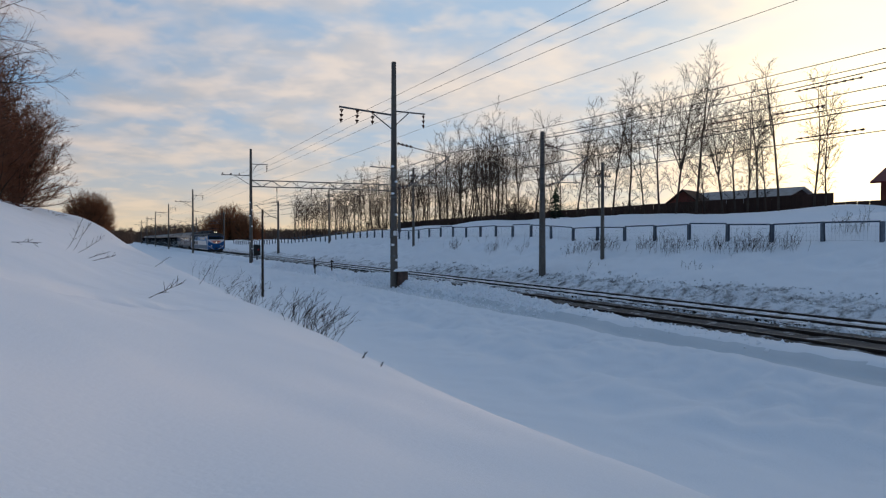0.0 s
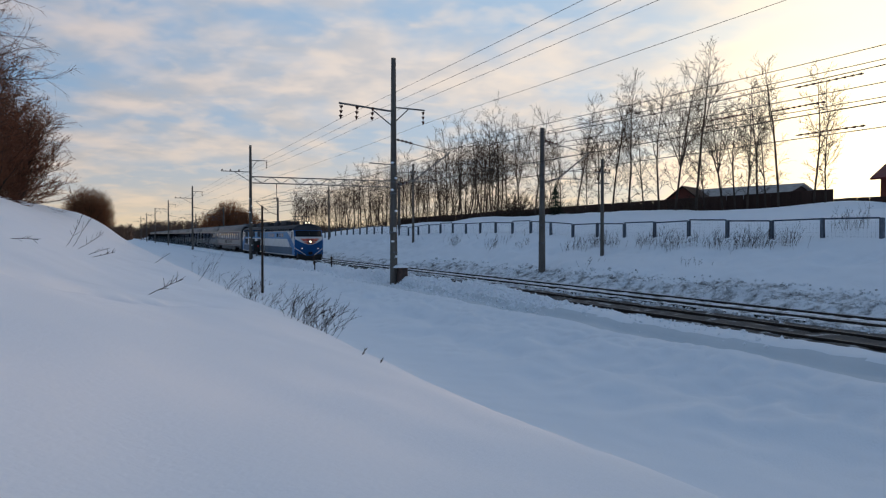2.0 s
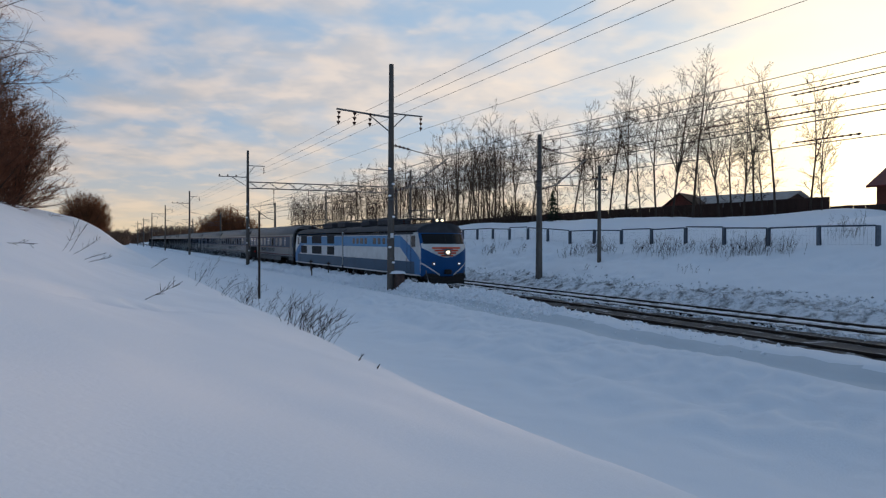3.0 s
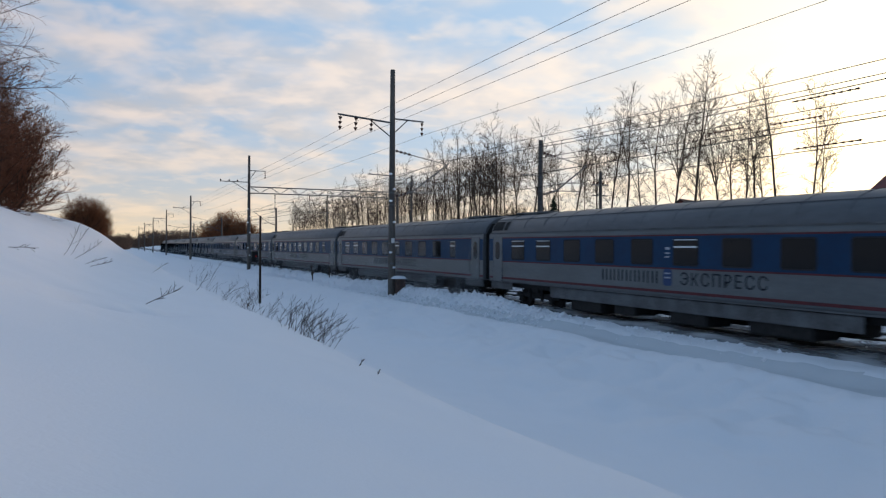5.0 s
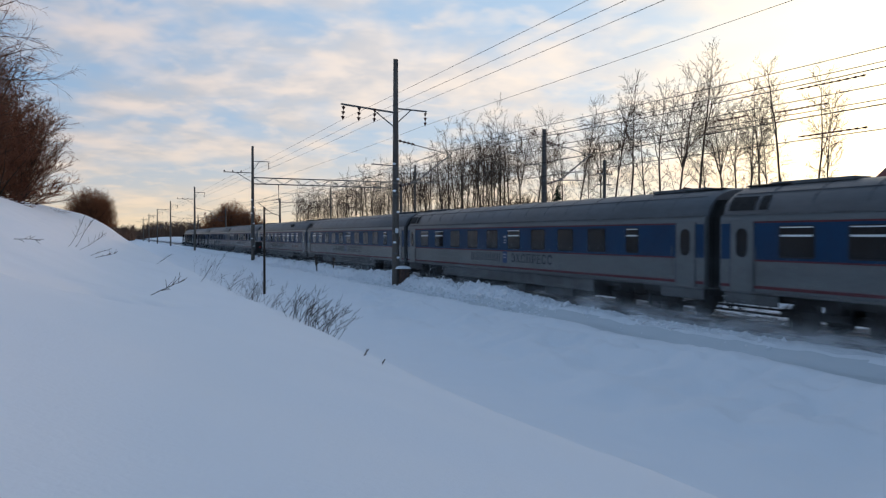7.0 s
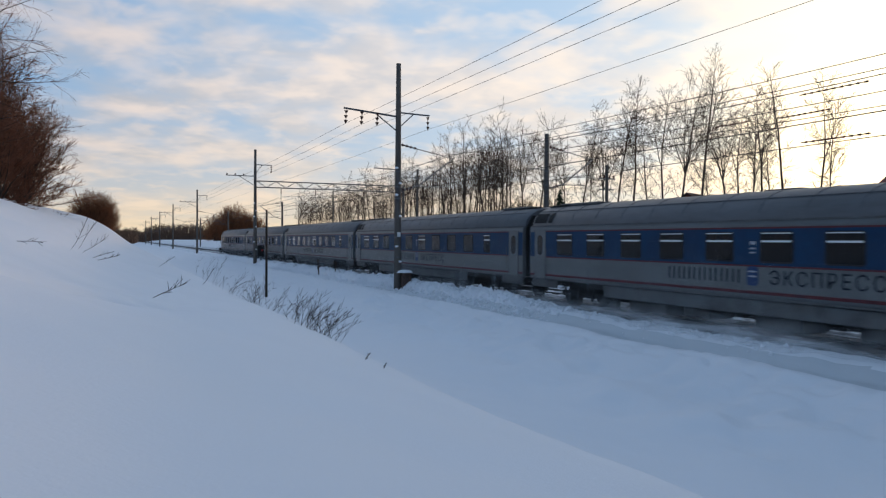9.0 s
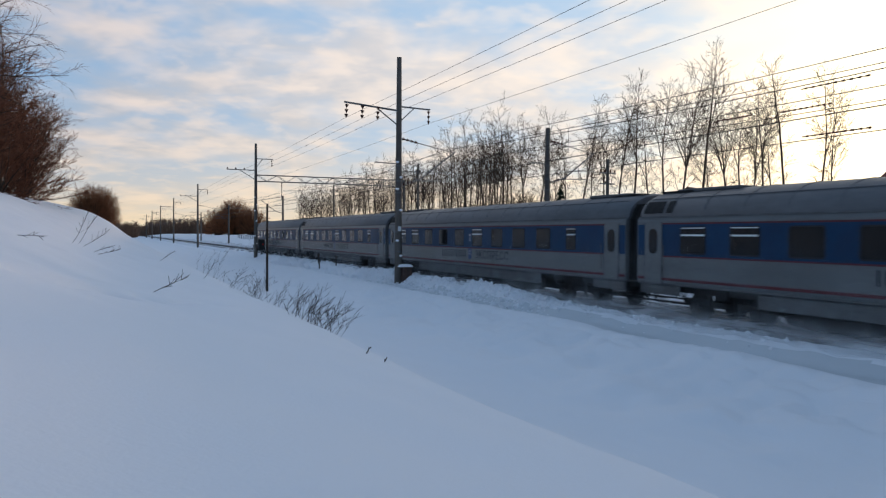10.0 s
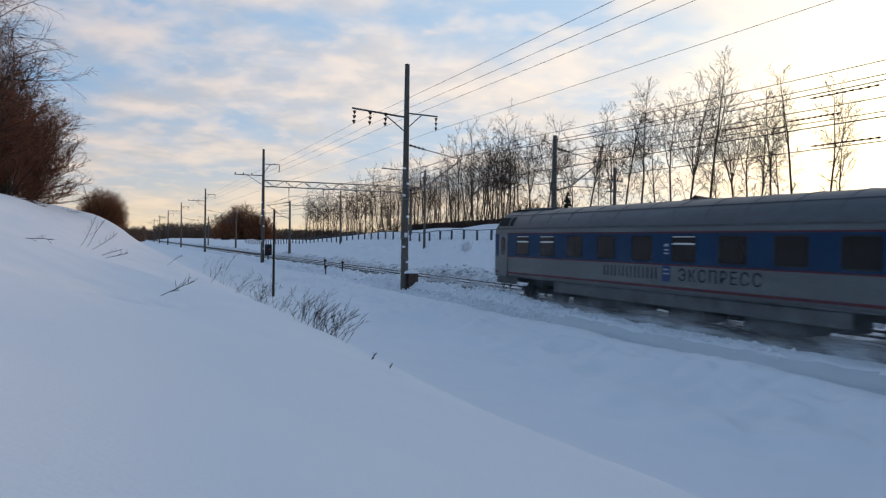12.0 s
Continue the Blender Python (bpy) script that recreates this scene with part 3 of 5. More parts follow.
NEAR_X, FAR_X = 15.4, 25.9
MASTS_NEAR = [41.2, 90.0, 158.0, 226.0, 294.0, 362.0, 430.0]
mast(NEAR_X, 41.2, 13.45, "tall weathered concrete mast with a snow-capped box", box=True)
mast(NEAR_X, 90.0, 13.65, "tall concrete mast carrying a lattice beam", arms=2, bracket=0)
for yy in MASTS_NEAR[2:]:
    mast(NEAR_X, yy, 13.0, "tall concrete mast beside the far end of the line", arms=2)
mast(NEAR_X, -12.0, 13.0, "tall concrete mast with steel cross-arms")
mast(FAR_X, 41.5, 9.5, "concrete mast with an inclined bracket beyond the tracks", arms=0)
mast(FAR_X, 125.0, 8.8, "slim concrete mast beyond the tracks", arms=0, bracket=-1)
mast(FAR_X, 190.0, 9.5, "slim concrete mast beyond the tracks", arms=0, bracket=-1)
mast(FAR_X, 255.0, 9.5, "slim concrete mast beyond the tracks", arms=0, bracket=-1)
mast(FAR_X, -18.0, 9.5, "concrete mast with an inclined bracket", arms=0)


def box_on_mast():
    t = thing("relay_cabinet", "small dark relay cabinet strapped beside a mast", "cabinet", m=pose(NEAR_X + 0.62, 89.6, gz(NEAR_X + 0.62, 89.6)))
    part("body", Geo().box((0, 0, 1.15), (0.75, 0.6, 1.3), 0.04), BLACK, t)
    part("stand", Geo().box((0, 0, 0.22), (0.2, 0.2, 0.6)), IRON, t)
    part("reflector", Geo().tube((0.1, -0.31, 1.2), (0.1, -0.34, 1.2), 0.1, n=10), RED_LENS, t, "round red reflector")


box_on_mast()


def lattice_beam():
    z = 9.05
    t = thing("gantry_beam", "light lattice steel beam spanning the tracks between masts", "gantry", m=pose(NEAR_X, 90.0, 0))
    L = 19.0
    for dy in (-0.25, 0.25):
        for dz in (0, 0.75):
            part("chord", Geo().tube((0.15, dy, z + dz), (L, dy, z + dz), 0.05, n=5), IRON, t)
        n = 16
        for i in range(n):
            a, b = 0.15 + (L - 0.15) * i / n, 0.15 + (L - 0.15) * (i + 1) / n
            part("diagonal", Geo().tube((a, dy, z + (0 if i % 2 else 0.75)), (b, dy, z + (0.75 if i % 2 else 0)), 0.03, n=4), IRON, t)
    for k, lo in ((3.1, 2.2), (7.35, 2.2)):
        h = part("hanger", Geo().tube((k, 0, z), (k, 0, z - lo), 0.035, n=5).tube((k - 0.6, 0, z - lo), (k + 2.6, 0, z - lo + 0.1), 0.03, n=5), IRON, t, "drop post with a steady arm")
        part("insulator", insulator(Geo(), (k, 0, z - 0.1), (k, 0, z - 0.7), 3), GLAZE, h)
    tt = thing("beam_post", "concrete post carrying the end of the lattice beam", "railway mast", m=pose(NEAR_X + L, 90.0, gz(NEAR_X + L, 90)))
    part("post", pole_geo(9.9 - gz(NEAR_X + L, 90), 0.2, 0.15), CONCRETE, tt, smooth=True)


lattice_beam()


def plain_post(x, y, h, r, label, arms=True, name="utility_pole", mat=None):
    t = thing(name, label, "pole", m=pose(x, y, gz(x, y)))
    part("post", pole_geo(h, r, r * 0.75, 10), mat or CONCRETE, t, smooth=True)
    if arms:
        a = part("cross_arm", Geo().box((0, 0, h - 0.9), (1.3, 0.08, 0.08)).box((0, 0, h - 1.6), (1.1, 0.08, 0.08)), IRON, t, "short cross-arms")
        for k in (-0.55, -0.2, 0.2, 0.55):
            part("insulator", Geo().tube((k, 0, h - 0.86), (k, 0, h - 0.68), 0.05, 0.03), GLAZE, a)


plain_post(8.1, 43.5, 5.1, 0.075, "thin weathered post standing in the ditch", arms=False, name="marker_post", mat=BARK)
plain_post(29.5, 73.0, 8.3, 0.14, "slim concrete pole on the far bank")
plain_post(29.3, 39.6, 6.3, 0.13, "slim concrete pole on the far bank")
plain_post(30.0, 108.0, 8.0, 0.14, "slim concrete pole on the far bank")
for px, py in ((15.9, 62.0), (15.9, 56.5), (15.2, 59.0)):
    t = thing("picket", "short dark picket marking the trackside", "post", "trackside pickets", pose(px, py, gz(px, py)))
    part("stake", Geo().tube((0, 0, -0.2), (0, 0, 0.85), 0.05, n=6), BARK, t)
    part("crosspiece", Geo().box((0, -0.05, 0.7), (0.28, 0.03, 0.10)), BARK, t)


def strung(x, z, stops, sag, r):
    """A wire hung from stop to stop, as one tube."""
    pts = []
    for y0, y1 in zip(stops, stops[1:]):
        pts += [(x, y0 + (y1 - y0) * i / 12, z - sag * 4 * (i / 12) * (1 - i / 12)) for i in range(12)]
    return Geo().path(pts + [(x, stops[-1], z)], r, 4)


def wires():
    stops = [-90.0, -12.0] + MASTS_NEAR
    for x in (12.12, 13.08, 14.05, 17.3):
        g = strung(x, gz(NEAR_X, 41.2) + 9.67, stops, 0.12, 0.0085)
        lone("power_line", g, WIRE, "dark overhead power line strung from mast to mast", "cable", "power lines", smooth=True)
    for cx in (TRACK_NEAR, TRACK_FAR):
        for dx in (-0.03, 0.03):
            g = Geo()
            g.path([(cx + dx + 0.25 * math.sin(y / 50), y, 6.3) for y in range(-90, 430, 10)], 0.011, 4)
            lone("contact_wire", g, WIRE, "thin dark contact wire above the track", "cable", "contact wires")
        g = strung(cx, 8.0, stops, 0.75, 0.014)
        t = lone("messenger_wire", g, WIRE, "sagging carrier wire with droppers above the track", "cable", "carrier wires")
        for a, b in zip(stops[1:5], stops[2:6]):
            for i in range(1, 8):
                f = i / 8
                z = 8.0 - 0.75 * 4 * f * (1 - f)
                y = a + (b - a) * f
                part("dropper", Geo().tube((cx, y, z), (cx, y, 6.3), 0.006, n=4), WIRE, t)
    for x, z in ((23.6, 9.5), (23.9, 9.1), (22.4, 8.0)):
        g = strung(x, z, stops, 0.35, 0.015)
        lone("feeder_cable", g, WIRE, "thick dark feeder cable over the far track", "cable", "feeder cables")
    for (x, z, y0, y1) in ((22.75, 7.45, 18.0, 20.2), (22.75, 7.55, 21.5, 23.4), (23.6, 8.35, 17.2, 20.0), (22.75, 6.42, 16.5, 19.2)):
        g = Geo()
        insulator(g, (x, y0, z), (x, y1, z), 9, 0.045)
        lone("strain_insulator", g, GLAZE, "dark rod insulator hung in an overhead wire", "insulator", "strain insulators")


wires()


# ---- fences and houses on the far bank ----
def mesh_fence():
    X, y0, step = 32.0, 22.3, 3.07
    t = thing("track_fence", "low wire-panel fence on dark concrete posts, deep in snow", "fence")
    post = Geo().box((0, 0, 0.2), (0.17, 0.14, 1.5), 0.02).mesh("fence_post", FPOST)
    rnd = random.Random(3)
    for i in range(64):
        y = y0 + i * step
        z = gz(X, y)
        o = part("fence_post", post, FPOST, t)
        o.matrix_basis = pose(X, y, z + rnd.uniform(-0.05, 0.06), rnd.uniform(-2, 2), rnd.uniform(-2, 2), 0)
        if i < 63:
            z2 = gz(X, y + step)
            lift = rnd.choice((0.0, 0.0, 0.07, -0.06))
            a, b = Vector((X - 0.06, y + 0.1, z + 0.98 + lift)), Vector((X - 0.06, y + step - 0.1, z2 + 0.98 + lift))
            p = Geo().tube(a, b, 0.042, n=5).tube(a, a - Vector((0, 0, 1.4)), 0.03, n=5).tube(b, b - Vector((0, 0, 1.4)), 0.03, n=5)
            pn = part("fence_panel", p, MESHWIRE, t, "steel angle frame with wire netting")
            if i < 26:
                w = Geo()
                for k in range(1, 14):
                    c = a.lerp(b, k / 14)
                    w.tube(c, c - Vector((0, 0, 1.2)), 0.002, n=3, caps=False)
                for k in range(1, 5):
                    d = Vector((0, 0, 0.22 * k))
                    w.tube(a - d, b - d, 0.002, n=3, caps=False)
                part("netting", w, MESHWIRE, pn)


mesh_fence()


def board_fence():
    rnd = random.Random(8)
    t = thing("board_fence", "long dark-brown board fence along the crest of the bank", "fence")
    me = Geo().box((0, 0, 0.9), (0.04, 0.95, 2.6), 0.012).mesh("board", BOARD)
    for i in range(104):
        y = 31.5 + i * 0.97
        top = 5.55 if y < 39 else 6.3 - 0.004 * max(0, y - 60) * (1 if y < 100 else 1.4)
        o = part("board", me, BOARD, t)
        o.location = (50 + rnd.uniform(-0.02, 0.02), y, top - 2.2 + rnd.uniform(-0.02, 0.02))


board_fence()


def house(name, x, y, z, sx, sy, wall_h, ridge_h, wall_mat, roof_mat, label, rot=0, over=0.5):
    t = thing(name, label, "house", m=pose(x, y, z, 0, 0, rot))
    hx, hy = sx / 2, sy / 2
    part("wall", Geo().prism([(-hx, -1), (hx, -1), (hx, wall_h), (0, ridge_h - 0.12), (-hx, wall_h)], -hy, hy), wall_mat, t)
    k = (ridge_h - wall_h) / hx
    for s in (-1, 1):
        sec = [(0, ridge_h), (s * (hx + over), wall_h - k * over), (s * (hx + over), wall_h - k * over - 0.14), (0, ridge_h - 0.14)]
        part("roof_slope", Geo().prism(sec if s < 0 else sec[::-1], -hy - over, hy + over), roof_mat, t)
    for s in (-1, 1):
        for k in range(max(1, int(sy // 3.2))):
            yy = -hy + sy * (k + 0.5) / max(1, int(sy // 3.2))
            w = part("window", Geo().box((s * (hx + 0.03), yy, wall_h * 0.55), (0.08, 1.1, 1.3), 0.01), FRAME, t, "white-framed window")
            part("pane", Geo().box((s * (hx + 0.06), yy, wall_h * 0.55), (0.05, 0.9, 1.1)), PANE, w)
    return t


house("village_house", 63, 60.5, 5.0, 7, 14, 1.8, 3.1, BOARD, SLATE, "long low house with a pale grey sheet roof", rot=9)
house("village_house", 57, 61.5, 5.0, 3.8, 4, 1.5, 3.0, BRICK, BOARD, "brown gabled house behind the board fence", rot=-62)
house("red_house", 56.5, 32.8, 5.0, 8, 8, 2.4, 5.0, BRICK, ROOF, "red brick house with a red metal roof")
house("village_house", 75, 96, 5.0, 9, 14, 1.5, 2.4, BOARD, BOARD, "dark low outbuilding half hidden by trees", rot=10)


# ---- trees and weeds ----
def bare_tree(seed, h, spread=1.0, fork=0.42, leaders=3, branches=11, twigs=8, sub=3, base_r=None, droop=0.0, low=0.16, fine_r=0.0115):
    """Two geometries: trunk, leaders and limbs; and the fine twigs."""
    rnd = random.Random(seed)
    wood, fine = Geo(), Geo()
    r0 = base_r or h * 0.0085

    def grow(g, a, d, length, ra, rb, segs, wander, rise, sides):
        out, d = [a], d.normalized()
        for k in range(segs):
            d = (d + Vector((rnd.gauss(0, wander), rnd.gauss(0, wander), rnd.gauss(0, wander * 0.6) + rise))).normalized()
            b = out[-1] + d * (length / segs)
            g.tube(out[-1], b, ra + (rb - ra) * k / segs, ra + (rb - ra) * (k + 1) / segs, sides, caps=False)
            out.append(b)
        return out

    def at(pts, q):
        n = len(pts) - 1
        k = min(n - 1, int(q * n))
        return pts[k].lerp(pts[k + 1], q * n - k), (pts[k + 1] - pts[k]).normalized()

    def aside(d, angle, az=None):
        u = d.orthogonal().normalized()
        u.rotate(Matrix.Rotation(rnd.random() * 6.283 if az is None else az, 3, d))
        return d * math.cos(angle) + u * math.sin(angle)

    def dress(pts, count, first, size, r):
        az = rnd.random() * 6.283
        for i in range(count):
            q = first + (0.97 - first) * (i + rnd.uniform(0.1, 0.9)) / count
            o, d = at(pts, q)
            az += 2.4 + rnd.uniform(-0.5, 0.5)
            ln = size * rnd.uniform(0.6, 1.2) * (1.08 - 0.5 * q)
            lp = grow(wood, o, aside(d, rnd.uniform(0.6, 1.15), az), ln, max(0.016, r * (1.1 - 0.8 * q)), 0.011, 5, 0.15, 0.08 - droop, 4)
            many = max(4, round(twigs * ln / size))
            for j in range(many):
                f = 0.16 + 0.84 * (j + rnd.random()) / many
                o2, d2 = at(lp, f)
                tl = size * rnd.uniform(0.20, 0.44) * (1.15 - 0.45 * f)
                tp = grow(fine, o2, aside(d2, rnd.uniform(0.45, 1.0)), tl, fine_r, fine_r * 0.6, 2, 0.14, 0.06 - droop, 3)
                for _ in range(sub):
                    o3, d3 = at(tp, rnd.uniform(0.15, 1.0))
                    grow(fine, o3, aside(d3, rnd.uniform(0.35, 0.9)), tl * rnd.uniform(0.3, 0.6), fine_r * 0.75, fine_r * 0.4, 1, 0.1, 0.04 - droop, 3)

    trunk = grow(wood, Vector((0, 0, -0.5)), Vector((rnd.gauss(0, 0.03), rnd.gauss(0, 0.03), 1)), h * fork + 0.5, r0, r0 * 0.72, 8, 0.03, 0.03, 8)
    dress(trunk, max(3, int(branches * 0.6)), low / max(fork, 0.05) * 0.8, h * 0.22 * spread, r0 * 0.3)
    top, d = at(trunk, 1.0)
    az = rnd.random() * 6.283
    for i in range(leaders):
        lp = grow(wood, top, aside(d, (rnd.uniform(0.16, 0.42) if i else 0.04) * spread, az + 6.283 * i / leaders), h * (1 - fork) * (rnd.uniform(0.55, 0.85) if i else 1.0), r0 * (0.5 if i else 0.68), 0.010, 9, 0.05, 0.03, 6)
        dress(lp, branches, 0.04, h * 0.24 * spread, r0 * 0.2)
    return wood, fine


def tree_model(seed, h, label, name="bare_tree", category="tree", wood_mat=None, twig_mat=None, group="", **kw):
    w, f = bare_tree(seed, h, **kw)
    t = thing(name, label, category, group)
    part("trunk", w, wood_mat or BARK, t, smooth=True)
    part("crown", f, twig_mat or TWIG, t, "bare fine twigs")
    return t


def plant(model, used, x, y, scale, turn, sink=0.1):
    """The first call moves the model itself, later calls copy it."""
    m = pose(x, y, gz(x, y) - sink, 0, 0, turn)
    if model not in used:
        used.add(model)
        model.matrix_basis = m
        return model
    return copy_thing(model, m @ Matrix.Diagonal((scale, scale, scale, 1)))


def far_wood():
    rnd = random.Random(21)
    used = set()
    lab = "tall bare slender tree on the snowy bank"
    models = [tree_model(100 + i, h, lab, group="trees on the far bank", spread=sp, fork=fk, leaders=ld, branches=br, twigs=10, sub=4)
              for i, (h, sp, fk, ld, br) in enumerate(((13.2, 0.85, 0.42, 2, 15), (12.4, 1.0, 0.32, 3, 12), (13.8, 0.75, 0.5, 2, 15), (11.2, 1.1, 0.28, 4, 11),
                                                       (12.8, 1.15, 0.30, 5, 11), (9.8, 0.8, 0.30, 2, 12), (12.0, 0.8, 0.40, 2, 15)))]
    stand = [tree_model(130 + i, h, "slender bare tree in a dense dark wood", group="trees of the far wood", spread=sp, fork=fk, leaders=ld, branches=br, twigs=7, sub=3, fine_r=0.015)
             for i, (h, sp, fk, ld, br) in enumerate(((14.0, 0.85, 0.42, 2, 12), (13.0, 1.0, 0.36, 3, 10), (14.6, 0.8, 0.46, 2, 12), (11.5, 1.0, 0.33, 3, 10)))]
    # the loose row in front of the houses: (angle from the line in degrees, distance across, model)
    row = [(36.2, 46, 3), (37.3, 45, 1), (38.5, 47, 0), (39.6, 46, 5), (40.6, 46, 6), (41.8, 45.5, 4), (43.2, 44.5, 2), (43.9, 47, 5), (45.1, 45, 4),
           (45.9, 47, 6), (46.7, 46, 1), (47.4, 47.5, 0), (48.0, 46, 5), (48.8, 45, 2), (51.0, 46, 6), (51.7, 46, 5),
           (30.2, 46, 4), (31.4, 45, 4), (28.6, 47, 3), (33.4, 48, 5), (34.6, 47, 1), (29.3, 50, 6), (32.4, 52, 5), (35.4, 52, 5)]
    for a, x, k in row:
        y = x / math.tan(radians(a))
        plant(models[k], used, x, y, 0.80 if a > 41 else 0.98, rnd.uniform(0, 360))
    # the denser wood farther along
    for i in range(92):
        a = 12.8 + 16.0 * (i + rnd.uniform(-0.3, 1.3)) / 92
        x = rnd.uniform(45, 60) if a > 17 else rnd.uniform(44, 56)
        y = x / math.tan(radians(a))
        plant(stand[rnd.randrange(4)], used, x, y, rnd.uniform(0.8, 1.08), rnd.uniform(0, 360))
    # low undergrowth between the trunks
    scrub = bushy(55, 3.2, 4.5, 20, 8, 3, TWIG, "leafless undergrowth at the foot of the wood", "undergrowth", pose(46, 46 / math.tan(radians(30)), gz(46, 80)))
    for i in range(58):
        a = rnd.uniform(13.8, 34.0) if i % 5 else rnd.uniform(34, 44)
        x = rnd.uniform(44.5, 54)
        y = x / math.tan(radians(a))
        k = rnd.uniform(0.7, 1.35) * (1 if a < 34 else 0.55)
        copy_thing(scrub, pose(x, y, gz(x, y) - 0.1, 0, 0, rnd.uniform(0, 360)) @ Matrix.Diagonal((k, k, k, 1)))


def bushy(seed, h, w, stems, per, twigs, mat, label, name, m):
    """A many-stemmed shrub: stems fan from the base, each with side shoots."""
    rnd = random.Random(seed)
    st, fine = Geo(), Geo()
    for i in range(stems):
        az, tilt = rnd.random() * 6.283, abs(rnd.gauss(0, 0.85))
        d = Vector((math.cos(az) * math.sin(tilt) * w / h * 1.2, math.sin(az) * math.sin(tilt) * w / h * 1.2, math.cos(tilt)))
        foot = 0.125
        p = Vector((rnd.uniform(-foot, foot) * w, rnd.uniform(-foot, foot) * w, -0.2))
        seg = h * rnd.uniform(0.6, 1.05) / 5
        pts = [p]
        for k in range(5):
            d = (d + Vector((rnd.uniform(-0.18, 0.18), rnd.uniform(-0.18, 0.18), 0.05))).normalized()
            q = pts[-1] + d * seg
            st.tube(pts[-1], q, 0.03 * (1 - k / 5) * h / 4 + 0.006, 0.03 * (1 - (k + 1) / 5) * h / 4 + 0.006, 4, caps=False)
            pts.append(q)
        for _ in range(per):
            k = rnd.randrange(1, 5)
            a = pts[k].lerp(pts[k + 1], rnd.random())
            d2 = (pts[k + 1] - pts[k]).normalized() + Vector((rnd.uniform(-1, 1), rnd.uniform(-1, 1), rnd.uniform(-0.2, 0.6)))
            b = a + d2.normalized() * h * rnd.uniform(0.10, 0.2)
            fine.tube(a, b, 0.010 * max(1, h / 4), 0.006 * max(1, h / 4), 3, caps=False)
            for _ in range(twigs):
                c = a.lerp(b, rnd.random())
                e = c + (d2.normalized() + Vector((rnd.uniform(-1, 1), rnd.uniform(-1, 1), rnd.uniform(-0.4, 0.8)))).normalized() * h * rnd.uniform(0.05, 0.12)
                fine.tube(c, e, 0.007 * max(1, h / 4), 0.004 * max(1, h / 4), 3, caps=False)
    t = thing(name, label, "shrub", m=m)
    part("wood", st, BARK, t, smooth=True)
    part("crown", fine, mat, t, "dense fine twigs")
    return t


def dome_shrub(seed, h, w, count, mat, label, name, m, r=0.012):
    """A rounded crown: limbs fan from the foot, fine shoots reach out to an uneven dome."""
    rnd = random.Random(seed)
    st, fine = Geo(), Geo()
    lobes = [(rnd.random() * 6.283, rnd.uniform(0.1, 1.3), rnd.uniform(0.06, 0.16)) for _ in range(9)]

    def rim(az, el):
        k = 0.88
        for a, e, s in lobes:
            k += s * math.exp(-(((az - a + 3.1416) % 6.2832 - 3.1416) / 0.5) ** 2 - ((el - e) / 0.35) ** 2)
        return k

    for i in range(count):
        az, el = rnd.random() * 6.283, math.asin(rnd.uniform(-0.12, 1.0))
        k = rim(az, el) * (1 - 0.5 * rnd.random() ** 1.6)
        d = Vector((math.cos(az) * math.cos(el) * w / 2, math.sin(az) * math.cos(el) * w / 2, math.sin(el) * h * 0.82))
        end = Vector((0, 0, h * 0.14)) + d * k
        start = Vector((0, 0, h * 0.06)) + d * k * rnd.uniform(0.45, 0.7)
        if i % 14 == 0:
            foot = Vector((rnd.uniform(-0.12, 0.12) * w, rnd.uniform(-0.12, 0.12) * w, -0.2))
            st.path([foot, foot.lerp(start, 0.5) + Vector((0, 0, 0.05 * h)), start, end.lerp(start, 0.4)], r * 2.2, 4)
        bend = start.lerp(end, 0.5) + Vector((rnd.gauss(0, 0.03), rnd.gauss(0, 0.03), rnd.gauss(0, 0.03))) * h
        fine.tube(start, bend, r, r * 0.8, 3, caps=False).tube(bend, end, r * 0.8, r * 0.45, 3, caps=False)
        for _ in range(4):
            c = bend.lerp(end, rnd.random())
            e = c + ((end - start).normalized() + Vector((rnd.uniform(-0.9, 0.9), rnd.uniform(-0.9, 0.9), rnd.uniform(-0.5, 0.9)))).normalized() * h * rnd.uniform(0.04, 0.11)
            fine.tube(c, e, r * 0.7, r * 0.35, 3, caps=False)
    t = thing(name, label, "shrub" if name == "round_shrub" else "trees", m=m)
    part("wood", st, BARK, t, smooth=True)
    part("crown", fine, mat, t, "dense fine twigs")
    return t


def spruce(x, y, h):
    rnd = random.Random(12)
    t = thing("young_spruce", "small dark spruce among the bare trees", "tree", m=pose(x, y, gz(x, y)))
    part("trunk", Geo().tube((0, 0, -0.2), (0, 0, h), 0.09, 0.01), BARK, t)
    g = Geo()
    for i in range(150):
        q = rnd.uniform(0.06, 1.0)
        az, ln = rnd.random() * 6.283, (1 - q) * h * 0.34 * rnd.uniform(0.7, 1.1) + 0.1
        o = Vector((0, 0, h * q))
        e = o + Vector((math.cos(az) * ln, math.sin(az) * ln, -0.35 * ln))
        g.tube(o, e, 0.05, 0.01, 3, caps=False)
        for _ in range(5):
            c = o.lerp(e, rnd.uniform(0.2, 1))
            g.tube(c, c + Vector((rnd.uniform(-0.25, 0.25), rnd.uniform(-0.25, 0.25), rnd.uniform(-0.22, 0.05))), 0.03, 0.008, 3, caps=False)
    part("crown", g, NEEDLE, t, "dark green needled boughs")


far_wood()
spruce(45.2, 45.2 / math.tan(radians(33.0)), 3.4)


